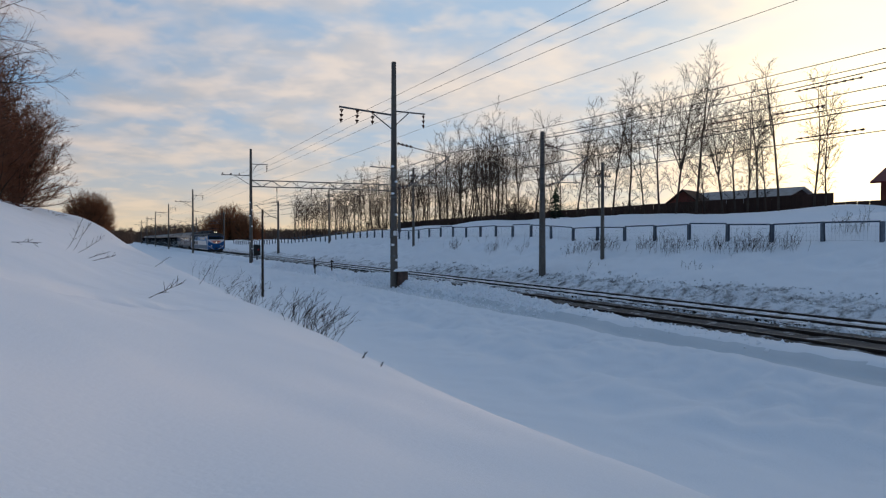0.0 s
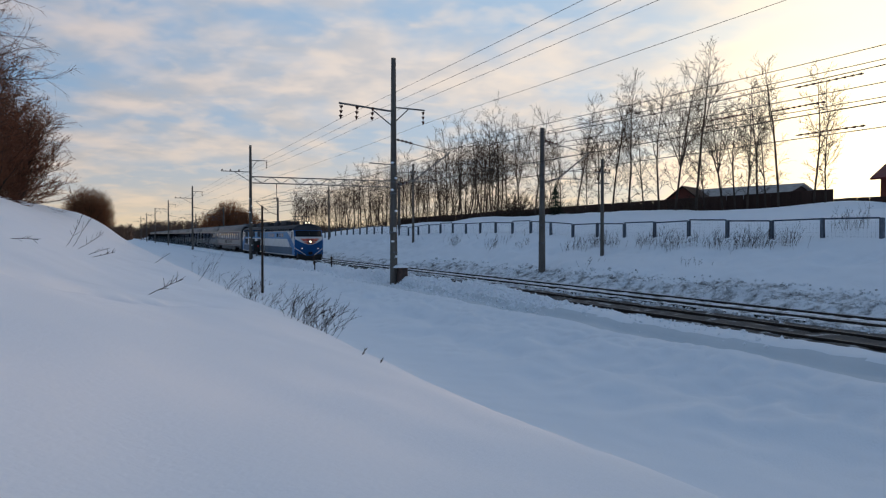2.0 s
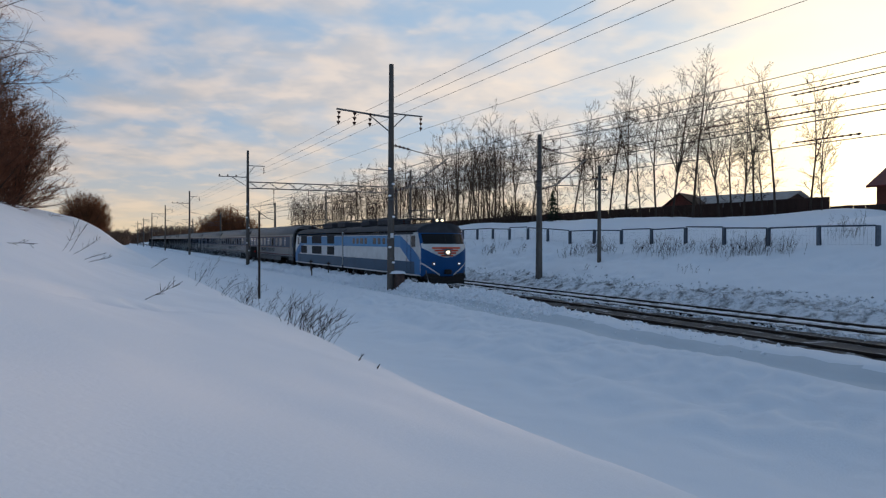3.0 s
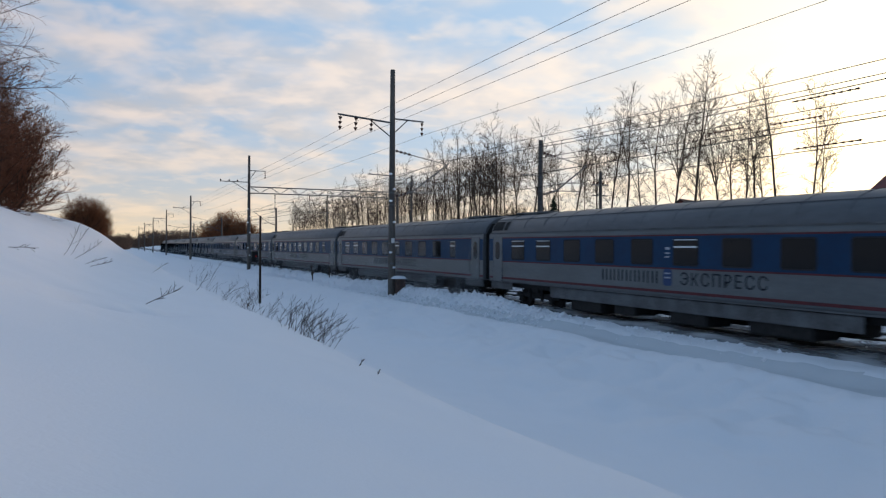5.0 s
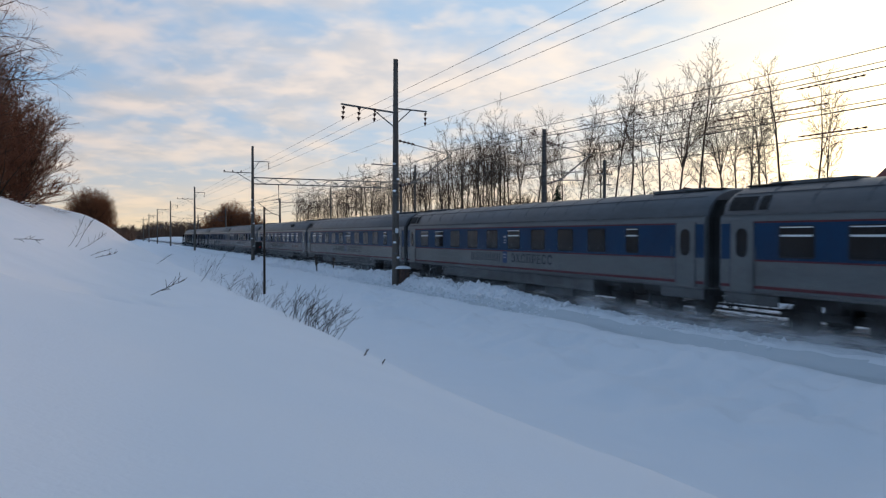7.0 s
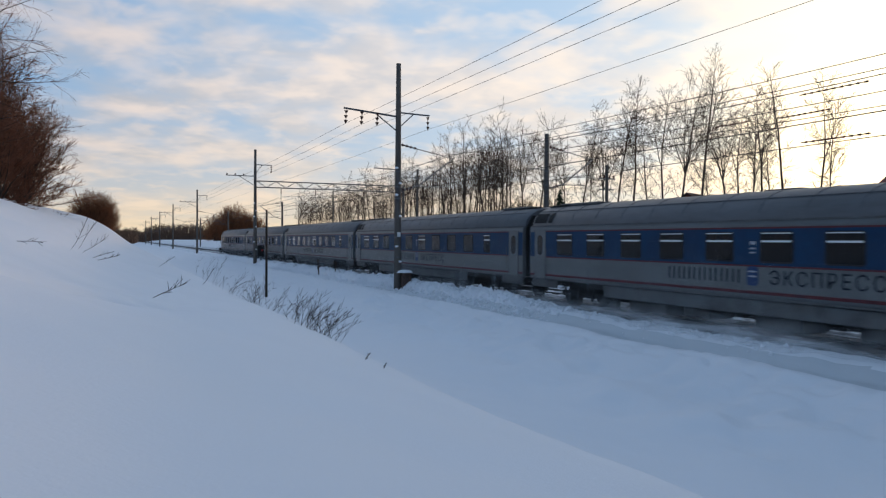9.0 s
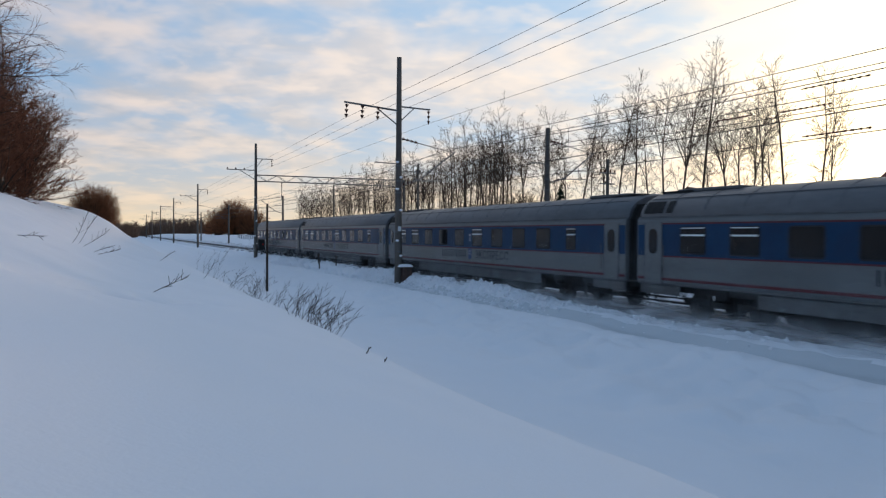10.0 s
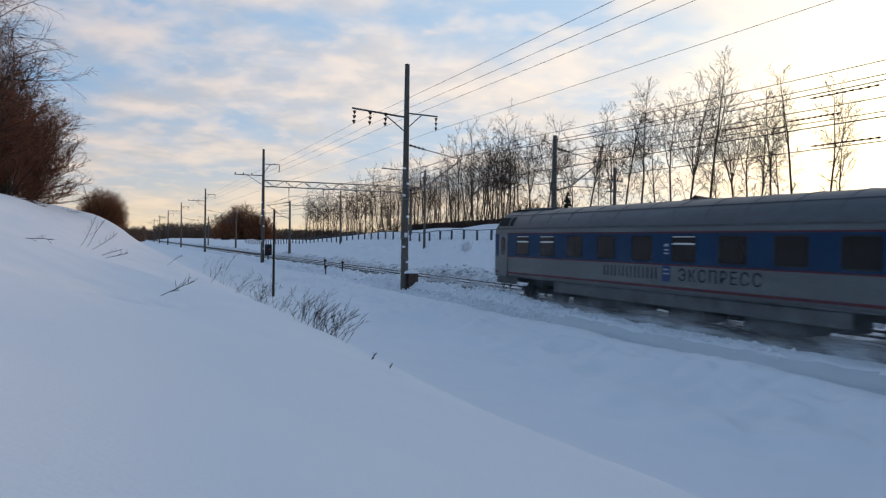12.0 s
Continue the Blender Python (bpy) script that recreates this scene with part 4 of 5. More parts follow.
def left_wood():
    used = set()
    lab = "large bare tree with dense brown twigs on the bank top"
    a = tree_model(301, 18.0, lab, group="trees on the near bank", spread=1.1, fork=0.25, leaders=5, branches=17, twigs=9, sub=4, base_r=0.22, low=0.08, droop=0.10, twig_mat=DARK_RUSSET)
    b = tree_model(302, 10.5, lab, group="trees on the near bank", spread=1.2, fork=0.2, leaders=6, branches=15, twigs=9, sub=4, base_r=0.12, low=0.05, droop=0.06, twig_mat=DARK_RUSSET)
    for x, y, k, r in ((-7.9, 46, a, 20), (-6.4, 67, b, 100), (-7.6, 62, b, 200), (-8.4, 55, b, 70), (-7.9, 76, b, 300), (-12.5, 64, a, 150), (-9.4, 58, b, 40), (-8.6, 88, b, 10), (-14, 84, a, 260)):
        plant(k, used, x, y, 1.0 if k is a else 1.18, r, 0.3)
    dome_shrub(41, 6.4, 8.0, 2600, RED_TWIG, "round russet-twigged shrub on the bank", "round_shrub", pose(-2.7, 118, gz(-2.7, 118) - 0.9), 0.015)
    for i, (x, y, h, w) in enumerate(((-7.6, 58, 6.5, 5), (-6.6, 66, 6.0, 5), (-8.6, 60, 7.5, 6), (-7.4, 72, 5.5, 5), (-9, 70, 7.5, 6), (-10, 64, 8, 6))):
        bushy(60 + i, h, w, 30, 18, 6, DARK_RUSSET, "russet thicket under the bare trees", "thicket", pose(x, y, gz(x, y) - 0.2))


left_wood()


def distance():
    rnd = random.Random(77)
    dome_shrub(80, 18, 20, 1500, RED_TWIG, "clump of bare russet trees far along the line", "tree_clump", pose(47, 330, gz(47, 330)), 0.05)
    dome_shrub(81, 14, 16, 1100, RED_TWIG, "clump of bare russet trees far along the line", "tree_clump", pose(54, 322, gz(54, 322)), 0.05)
    dome_shrub(82, 13, 14, 900, RED_TWIG, "clump of bare russet trees far along the line", "tree_clump", pose(40, 325, gz(40, 325)), 0.05)
    # the far woods: many thin upright stems with twigs, too far off to be counted
    g = Geo()
    for i in range(2600):
        a = rnd.uniform(-0.6, 16.5)
        dist = rnd.uniform(640, 760) if a > 1.5 else rnd.uniform(500, 640)
        x, y = dist * math.sin(radians(a)), dist * math.cos(radians(a))
        h = rnd.uniform(6, 11) * (1.25 if 2 < a < 6 else 0.9)
        z = gz(x, y)
        p, q = Vector((x, y, z - 1)), Vector((x + rnd.uniform(-1, 1), y, z + h))
        g.tube(p, q, 0.35, 0.08, 3, caps=False)
        for _ in range(7):
            c = p.lerp(q, rnd.uniform(0.15, 0.95))
            g.tube(c, c + Vector((rnd.uniform(-2.2, 2.2), rnd.uniform(-1, 1), rnd.uniform(0.4, 2.4))), 0.2, 0.06, 3, caps=False)
    lone("far_woods", g, FAR_BROWN, "low line of brown woods on the horizon", "woods", kind="stuff")


distance()


def weed(g, rnd, x, y, h, lean=0.34, side=5, r=0.0042):
    p = Vector((x, y, gz(x, y) - 0.05))
    d = Vector((rnd.gauss(0.3 if x < 10 else 0.05, lean), rnd.gauss(0, lean), 1)).normalized()
    pts = [p]
    for k in range(4):
        d = (d + Vector((rnd.uniform(-0.2, 0.28), rnd.uniform(-0.2, 0.2), -0.06 * k))).normalized()
        pts.append(pts[-1] + d * h / 4)
        g.tube(pts[-2], pts[-1], r * (1 - k / 6), r * (1 - (k + 1) / 6), 3, caps=False)
    for _ in range(side):
        k = rnd.randrange(1, 4)
        a = pts[k].lerp(pts[k + 1], rnd.random())
        g.tube(a, a + (d + Vector((rnd.uniform(-0.9, 0.9), rnd.uniform(-0.9, 0.9), rnd.uniform(0, 0.6)))).normalized() * h * rnd.uniform(0.12, 0.3), r * 0.9, r * 0.5, 3, caps=False)


def weed_clump(seed, cx, cy, rx, ry, count, h, label):
    rnd = random.Random(seed)
    g = Geo()
    for _ in range(count):
        weed(g, rnd, cx + rnd.gauss(0, rx), cy + rnd.gauss(0, ry), h * rnd.uniform(0.5, 1.15), r=0.0042 if cx < 10 else 0.0055)
    lone("dry_weeds", g, DRY, label, "weeds")


weed_clump(1, 3.6, 14.4, 0.2, 0.95, 75, 0.75, "clump of dry brown stalks bent over the snow brow")
weed_clump(2, 3.9, 24.0, 0.3, 2.4, 45, 0.9, "sparse dry stalks behind the snow brow")
weed_clump(3, 3.9, 32.0, 0.3, 2.5, 10, 1.2, "few dry stalks on the snowy slope")
weed_clump(6, 30.0, 60.0, 0.6, 5.0, 26, 1.0, "thin dry stalks on the far bank")


def bank_tufts():
    """Separate upright tufts below the low fence."""
    rnd = random.Random(31)
    for k, (x, y, n, h) in enumerate(((29.9, 43.4, 34, 1.0), (30.4, 41.9, 46, 1.15), (30.5, 40.2, 26, 0.8), (30.6, 36.9, 40, 0.9), (30.4, 34.6, 44, 1.15), (30.9, 33.4, 22, 0.8), (30.8, 31.2, 40, 1.05),
                                      (31.0, 29.4, 46, 1.1), (31.0, 28.0, 40, 1.0), (31.2, 26.6, 24, 0.9), (29.0, 61.8, 26, 1.0), (29.4, 54.8, 30, 0.9), (29.6, 50.2, 14, 0.7), (33.4, 25.0, 26, 1.3), (27.6, 38.5, 10, 0.5), (28.2, 30.0, 9, 0.5))):
        g = Geo()
        for _ in range(n):
            weed(g, rnd, x + rnd.gauss(0, 0.22), y + rnd.gauss(0, 0.55), h * rnd.uniform(0.4, 1.1), lean=0.2, side=6, r=0.006)
        lone("grass_tuft", g, DRY, "tuft of dry upright stalks standing in bank snow", "weeds", "tufts on the far bank", kind="stuff")


bank_tufts()


def branch(x, y, h, lean, seed, label):
    rnd = random.Random(seed)
    t = thing("dry_branch", label, "branch", "branches in the snow", pose(x, y, gz(x, y) - 0.05))
    d = Vector(lean).normalized()
    pts = [Vector((0, 0, 0))]
    for k in range(6):
        d = (d + Vector((rnd.uniform(-0.2, 0.2), rnd.uniform(-0.2, 0.2), rnd.uniform(-0.12, 0.12)))).normalized()
        pts.append(pts[-1] + d * h / 6)
    stem = part("stem", Geo().path(pts, 0.006, 5), DRY, t)
    for k in range(2, 6):
        for _ in range(2):
            tip = pts[k] + (d + Vector((rnd.uniform(-1, 1), rnd.uniform(-0.6, 0.6), rnd.uniform(-0.2, 0.9)))).normalized() * h * rnd.uniform(0.1, 0.3)
            part("twig", Geo().tube(pts[k], tip, 0.006, 0.003, 3), DRY, stem)


branch(0.52, 13.4, 0.80, (1, 0.2, 0.30), 1, "bare dry branch poking from the snow slope")
branch(-1.2, 29.0, 1.25, (0.4, 0, 1), 2, "forked dry stalk standing in the snow slope")
branch(-1.35, 27.6, 1.3, (0.6, 0, 0.8), 12, "forked dry stalk standing in the snow slope")
branch(-1.05, 28.3, 1.1, (0.9, 0, 0.5), 13, "bent dry stalk standing in the snow slope")
branch(-0.48, 21.8, 0.7, (0.9, 0.1, 0.3), 3, "bare dry stalk lying on the snow slope")
branch(-0.7, 26.0, 0.8, (0.9, 0, 0.5), 9, "forked dry stalk standing in the snow slope")
branch(1.8, 36.0, 0.9, (0.8, 0, 0.5), 4, "bare dry stalk on the snow slope")
branch(2.7, 26.0, 0.75, (0.6, 0, 0.8), 5, "bare dry stalk on the snow slope")
branch(3.1, 9.6, 0.16, (0.6, 0, 0.9), 6, "thin dry twig on the brow of the slope")
branch(3.12, 8.9, 0.12, (0.7, 0, 0.8), 7, "thin dry twig on the brow of the slope")
branch(-1.96, 17.5, 0.6, (1, 0, 0.12), 8, "dry straw lying on the snow slope")


# ---- the train ----
PITCH, COACH = 26.1, 25.45


def lettering(text, size, mat, name):
    cu = bpy.data.curves.new(name, "FONT")
    cu.body, cu.size, cu.extrude, cu.align_x, cu.space_character = text, size, 0.004, "LEFT", 1.22
    ob = bpy.data.objects.new(name, cu)
    scene.collection.objects.link(ob)
    bpy.context.view_layer.update()
    me = bpy.data.meshes.new_from_object(ob.evaluated_get(bpy.context.evaluated_depsgraph_get()))
    bpy.data.objects.remove(ob)
    me.materials.clear()
    me.materials.append(mat)
    return me


def rounded_plate(cy, cz, w, h, x0, x1, r):
    """A plate with round corners in the (y, z) plane from x0 to x1."""
    pts = []
    for (sy, sz, a0) in ((1, 1, 0), (-1, 1, 90), (-1, -1, 180), (1, -1, 270)):
        for k in range(4):
            a = radians(a0 + 30 * k)
            pts.append((cy + sy * (w / 2 - r) + r * math.cos(a), cz + sz * (h / 2 - r) + r * math.sin(a)))
    n = len(pts)
    v = [(x0, y, z) for y, z in pts] + [(x1, y, z) for y, z in pts]
    f = [(i, (i + 1) % n, n + (i + 1) % n, n + i) for i in range(n)] + [tuple(range(n - 1, -1, -1)), tuple(range(n, 2 * n))]
    return Geo().add(v, f)


def bogie(t, cy, wheel_me, base=2.5, r=0.475):
    b = part("bogie", Geo().box((-0.98, cy, 0.62), (0.16, base + 1.1, 0.24), 0.04).box((0.98, cy, 0.62), (0.16, base + 1.1, 0.24), 0.04)
             .box((0, cy, 0.72), (2.0, 0.5, 0.26), 0.04).box((-1.06, cy, 0.95), (0.24, 0.6, 0.42), 0.04).box((1.06, cy, 0.95), (0.24, 0.6, 0.42), 0.04)
             .tube((-1.1, cy - 0.5, 0.4), (-1.1, cy - 0.5, 0.95), 0.07, n=8).tube((-1.1, cy + 0.5, 0.4), (-1.1, cy + 0.5, 0.95), 0.07, n=8), BLACK, t, "black bogie frame")
    for s in (-1, 1):
        o = part("wheelset", wheel_me, BLACK, b)
        o.location = (0, cy + s * base / 2, r)
        for q in (-1, 1):
            part("axle_box", Geo().box((q * 1.06, cy + s * base / 2, r), (0.2, 0.34, 0.32), 0.05), BLACK, b)
    return b


def wheelset_mesh(r):
    g = Geo()
    for s in (-1, 1):
        g.tube((s * 0.70, 0, 0), (s * 0.83, 0, 0), r, r, 22)
        g.tube((s * 0.69, 0, 0), (s * 0.72, 0, 0), r + 0.03, r + 0.03, 22)
    g.tube((-1.05, 0, 0), (1.05, 0, 0), 0.08, n=8)
    return g.mesh("wheelset", BLACK)


WHEELS = wheelset_mesh(0.475)
LOCO_WHEELS = wheelset_mesh(0.6)


def coach_model(restaurant=False):
    lab = "silver-grey passenger coach with a blue window band and red stripes"
    if restaurant:
        lab = "silver-grey dining coach with a blue window band and a roof hatch"
    t = thing("passenger_coach", lab, "railway coach", "coaches of the train")
    H = COACH / 2
    side = [(-1.50, 1.14), (1.50, 1.14), (1.55, 1.32), (1.55, 3.30), (1.52, 3.44), (-1.52, 3.44), (-1.55, 3.30), (-1.55, 1.32)]
    part("body", Geo().prism(side, -H, H), SILVER, t)
    arc = [(1.52 * math.cos(math.pi * i / 18), 3.442 + 0.94 * math.sin(math.pi * i / 18) ** 0.9) for i in range(19)]
    g = Geo()
    rows = [[(x * k, y, 3.442 + (z - 3.442) * k) for x, z in arc] for y, k in ((-H, 0.93), (-H + 0.25, 1.0), (-H / 3, 1.0), (H / 3, 1.0), (H - 0.25, 1.0), (H, 0.93))]
    g.grid(rows, True)
    for row, fl in ((rows[0], 1), (rows[-1], 0)):
        k = len(g.v)
        g.v += row
        g.f.append(tuple(range(k, k + 19))[::-1 if fl else 1])
    part("roof", g, ROOFPAINT, t, "dusty grey ribbed roof", True)
    ribs = Geo()
    for i in range(1, 16):
        y = -H + COACH * i / 16
        ribs.path([(x * 1.003, y, z + 0.006) for x, z in arc[1:-1]], 0.012, 3)
    for a in (4, 14):
        x, z = arc[a]
        ribs.tube((x * 1.005, -H + 0.3, z + 0.01), (x * 1.005, H - 0.3, z + 0.01), 0.014, n=4)
    part("roof_ribs", ribs, ROOFPAINT, t)
    for c, d in (((-0.35, -H + 2.2, 4.36), (0.7, 2.6, 0.12)), ((-0.3, H - 2.4, 4.36), (0.7, 2.8, 0.12)), ((0.2, 0.5, 4.38), (0.5, 1.4, 0.10))):
        part("roof_duct", Geo().box(c, d, 0.03), SKIRT, t, "flat grey roof duct")
    for e in (-1, 1):
        part("roof_walkway", Geo().box((-0.45, e * (H - 1.0), 4.34), (0.5, 1.6, 0.05)), BLACK, t, "dark snow-dusted walkway")
    for s in (-1, 1):
        x = s * 1.55
        part("gutter", Geo().box((s * 1.53, 0, 3.445), (0.05, COACH - 0.2, 0.045)), SKIRT, t, "gutter along the eaves")
        part("window_band", Geo().box((x + s * 0.002, 0, 2.66), (0.012, COACH - 2.62, 1.06)), BAND, t, "blue band along the windows")
        for z, hh in ((3.215, 0.05), (2.115, 0.05)):
            part("band_edge", Geo().box((x + s * 0.003, 0, z), (0.014, COACH - 2.62, hh)), REDLINE, t, "thin red line")
        part("waist_stripe", Geo().box((x + s * 0.003, 0, 1.345), (0.012, COACH - 0.1, 0.09)), REDLINE, t, "red stripe along the sill")
        part("sill_rail", Geo().box((s * 1.535, 0, 1.17), (0.06, COACH - 0.1, 0.05)), SKIRT, t)
        for k in range(10):
            cy = H - 2.75 - 2.13 * k
            wd = 0.72 if k == 9 else 1.16
            w = part("window", rounded_plate(cy, 2.66, wd, 0.90, x - s * 0.01, x + s * 0.014, 0.09), BLACK, t, "dark window with rounded corners")
            part("pane", rounded_plate(cy, 2.66, wd - 0.09, 0.81, x, x + s * 0.017, 0.07), PANE, w, "dark tinted pane")
            # open vent frames; light reflected off them is put into their white
            if restaurant or k in (0, 1, 5, 9):
                part("vent_bar", Geo().box((x + s * 0.022, cy, 2.83), (0.02, wd - 0.14, 0.055)).box((x + s * 0.022, cy, 3.06), (0.02, wd - 0.14, 0.03)), FRAME, w, "tilting vent frame, its white partly painted reflection")
        for e in (-1, 1):
            cy = e * (H - 0.85)
            d = part("entrance_door", rounded_plate(cy, 2.22, 0.86, 2.05, x - s * 0.01, x + s * 0.02, 0.06), SILVER, t, "plain grey entrance door")
            part("door_window", rounded_plate(cy, 2.62, 0.44, 0.86, x, x + s * 0.026, 0.2), PANE, d, "oval door window")
            part("door_gap", Geo().box((x + s * 0.004, cy - 0.45, 2.22), (0.01, 0.025, 2.06)).box((x + s * 0.004, cy + 0.45, 2.22), (0.01, 0.025, 2.06)), BLACK, d)
            part("band_end", Geo().box((x + s * 0.002, e * (H - 0.21), 2.66), (0.012, 0.34, 1.06)), BAND, t, "blue band beyond the door")
            part("handrail", Geo().tube((x + s * 0.07, cy - e * 0.56, 1.5), (x + s * 0.07, cy - e * 0.56, 2.5), 0.016, n=6), IRON, d)
        for y0, y1 in ((H - 0.3, H - 1.25), (H - 1.42, H - 1.72)):
            rows = []
            for k in range(6):
                a = radians(6 + 5.2 * k)
                rows.append([(s * 1.532 * math.cos(a), y, 3.450 + 0.95 * math.sin(a) ** 0.9) for y in (y0, y1)])
            part("roof_grille", Geo().grid(rows, s > 0), BLACK, t, "dark ventilation grille in the roof end")
        part("skirt", Geo().box((s * 1.46, 0.3, 0.90), (0.06, 14.2, 0.44), 0.02).box((s * 1.46, H - 1.1, 0.97), (0.06, 2.0, 0.32), 0.02).box((s * 1.46, -H + 1.1, 0.97), (0.06, 2.0, 0.32), 0.02), SKIRT, t, "dusty grey skirt panels")
        # the name: a plain bar for each letter of the first word, then the second word
        for k in range(7):
            yy = 3.55 - 0.46 * k if s < 0 else -3.55 + 0.46 * k
            gl = Geo().box((x + s * 0.006, yy + 0.11, 1.80), (0.012, 0.055, 0.40)).box((x + s * 0.006, yy - 0.11, 1.80), (0.012, 0.055, 0.40))
            part("letter", gl, LETTER, t, "dark letter shape")
        wm = NAME_WORD
        o = part("lettering", wm, LETTER, t, "dark painted word")
        if s < 0:
            o.matrix_basis = Matrix.Translation((x - 0.004, -0.42, 1.60)) @ pose(0, 0, 0, 90, 0, -90)
        else:
            o.matrix_basis = Matrix.Translation((x + 0.004, 0.42, 1.60)) @ pose(0, 0, 0, 90, 0, 90)
        yb = 0.16 if s < 0 else -0.16
        bd = part("badge", rounded_plate(yb, 1.82, 0.40, 0.56, x, x + s * 0.012, 0.1), BADGE, t, "blue shield-shaped badge")
        part("badge_bars", Geo().box((x + s * 0.013, yb, 1.95), (0.006, 0.28, 0.05)).box((x + s * 0.013, yb, 1.81), (0.006, 0.28, 0.05)), BADGE_PALE, bd)
        part("number_plate", Geo().box((x + s * 0.012, yb, 2.78), (0.01, 0.2, 0.09)).box((x + s * 0.012, yb, 2.62), (0.01, 0.2, 0.05)).box((x + s * 0.012, yb, 2.5), (0.01, 0.2, 0.05)), BADGE_PALE, t, "pale bars on the band")
        if restaurant:
            o = part("lettering", DINER_WORD, REDLINE, t, "faded red painted word")
            o.matrix_basis = Matrix.Translation((x + s * 0.004, -6.9 if s < 0 else 9.6 - 19, 1.62)) @ pose(0, 0, 0, 90, 0, 90 * s)
            if s < 0:
                part("roof_hatch", Geo().box((-1.36, -H + 6.2, 3.80), (0.22, 1.25, 0.42), 0.03), BLACK, t, "open black hatch in the roof side")
    for k, (cy, ly, zz) in enumerate(((-4.2, 2.2, 0.62), (-0.6, 1.7, 0.6), (2.6, 1.2, 0.66), (5.0, 2.0, 0.58))):
        part("underfloor_box", Geo().box((-0.85, cy, zz), (1.1, ly, 0.62), 0.05).box((0.85, cy, zz), (1.1, ly, 0.62), 0.05), BLACK, t, "black underfloor equipment box")
    part("underframe", Geo().box((0, 0, 1.02), (2.3, COACH - 0.5, 0.22)), BLACK, t)
    for e in (-1, 1):
        bogie(t, e * (H - 3.6), WHEELS)
        ring = [(-1.42, 1.2), (1.42, 1.2), (1.42, 3.4), (1.1, 3.95), (-1.1, 3.95), (-1.42, 3.4)]
        sec = Geo().prism([(x * 0.98, z) for x, z in ring], e * H, e * (H + 0.12)).prism(ring, e * (H + 0.12), e * (H + 0.2)).prism([(x * 0.96, z) for x, z in ring], e * (H + 0.2), e * (H + 0.315))
        part("gangway", sec, RUBBER, t, "dark rubber gangway bellows", )
        part("coupler", Geo().box((0, e * (H + 0.1), 1.0), (0.3, 0.42, 0.26), 0.04), BLACK, t)
        for q in (-1.0, -0.6, 0.7):
            hose = Geo().path([(q, e * (H + 0.28 - 0.28 * k / 5), 0.95 - 0.42 * math.sin(math.pi * k / 6)) for k in range(7)], 0.025, 5)
            part("hose", hose, RUBBER, t, "hanging brake hose")
    part("tail_lamps", Geo().tube((-1.2, H, 1.5), (-1.2, H + 0.03, 1.5), 0.07, n=10).tube((1.2, H, 1.5), (1.2, H + 0.03, 1.5), 0.07, n=10), RED_LENS, t)
    return t


NAME_WORD = lettering("ЭКСПРЕСС", 0.56, LETTER, "lettering")
DINER_WORD = lettering("РЕСТОРАН", 0.40, REDLINE, "lettering")


def front_y(x, z):
    """How far the locomotive's nose lies behind its foremost point."""
    return 0.55 * (abs(x) / 1.48) ** 2.6 + 0.48 * max(0.0, z - 2.45) + 0.10 * max(0.0, 1.5 - z)


def nose_top(x):
    return 3.50 + 0.62 * math.sqrt(max(0.0, 1 - (x / 1.5) ** 2))


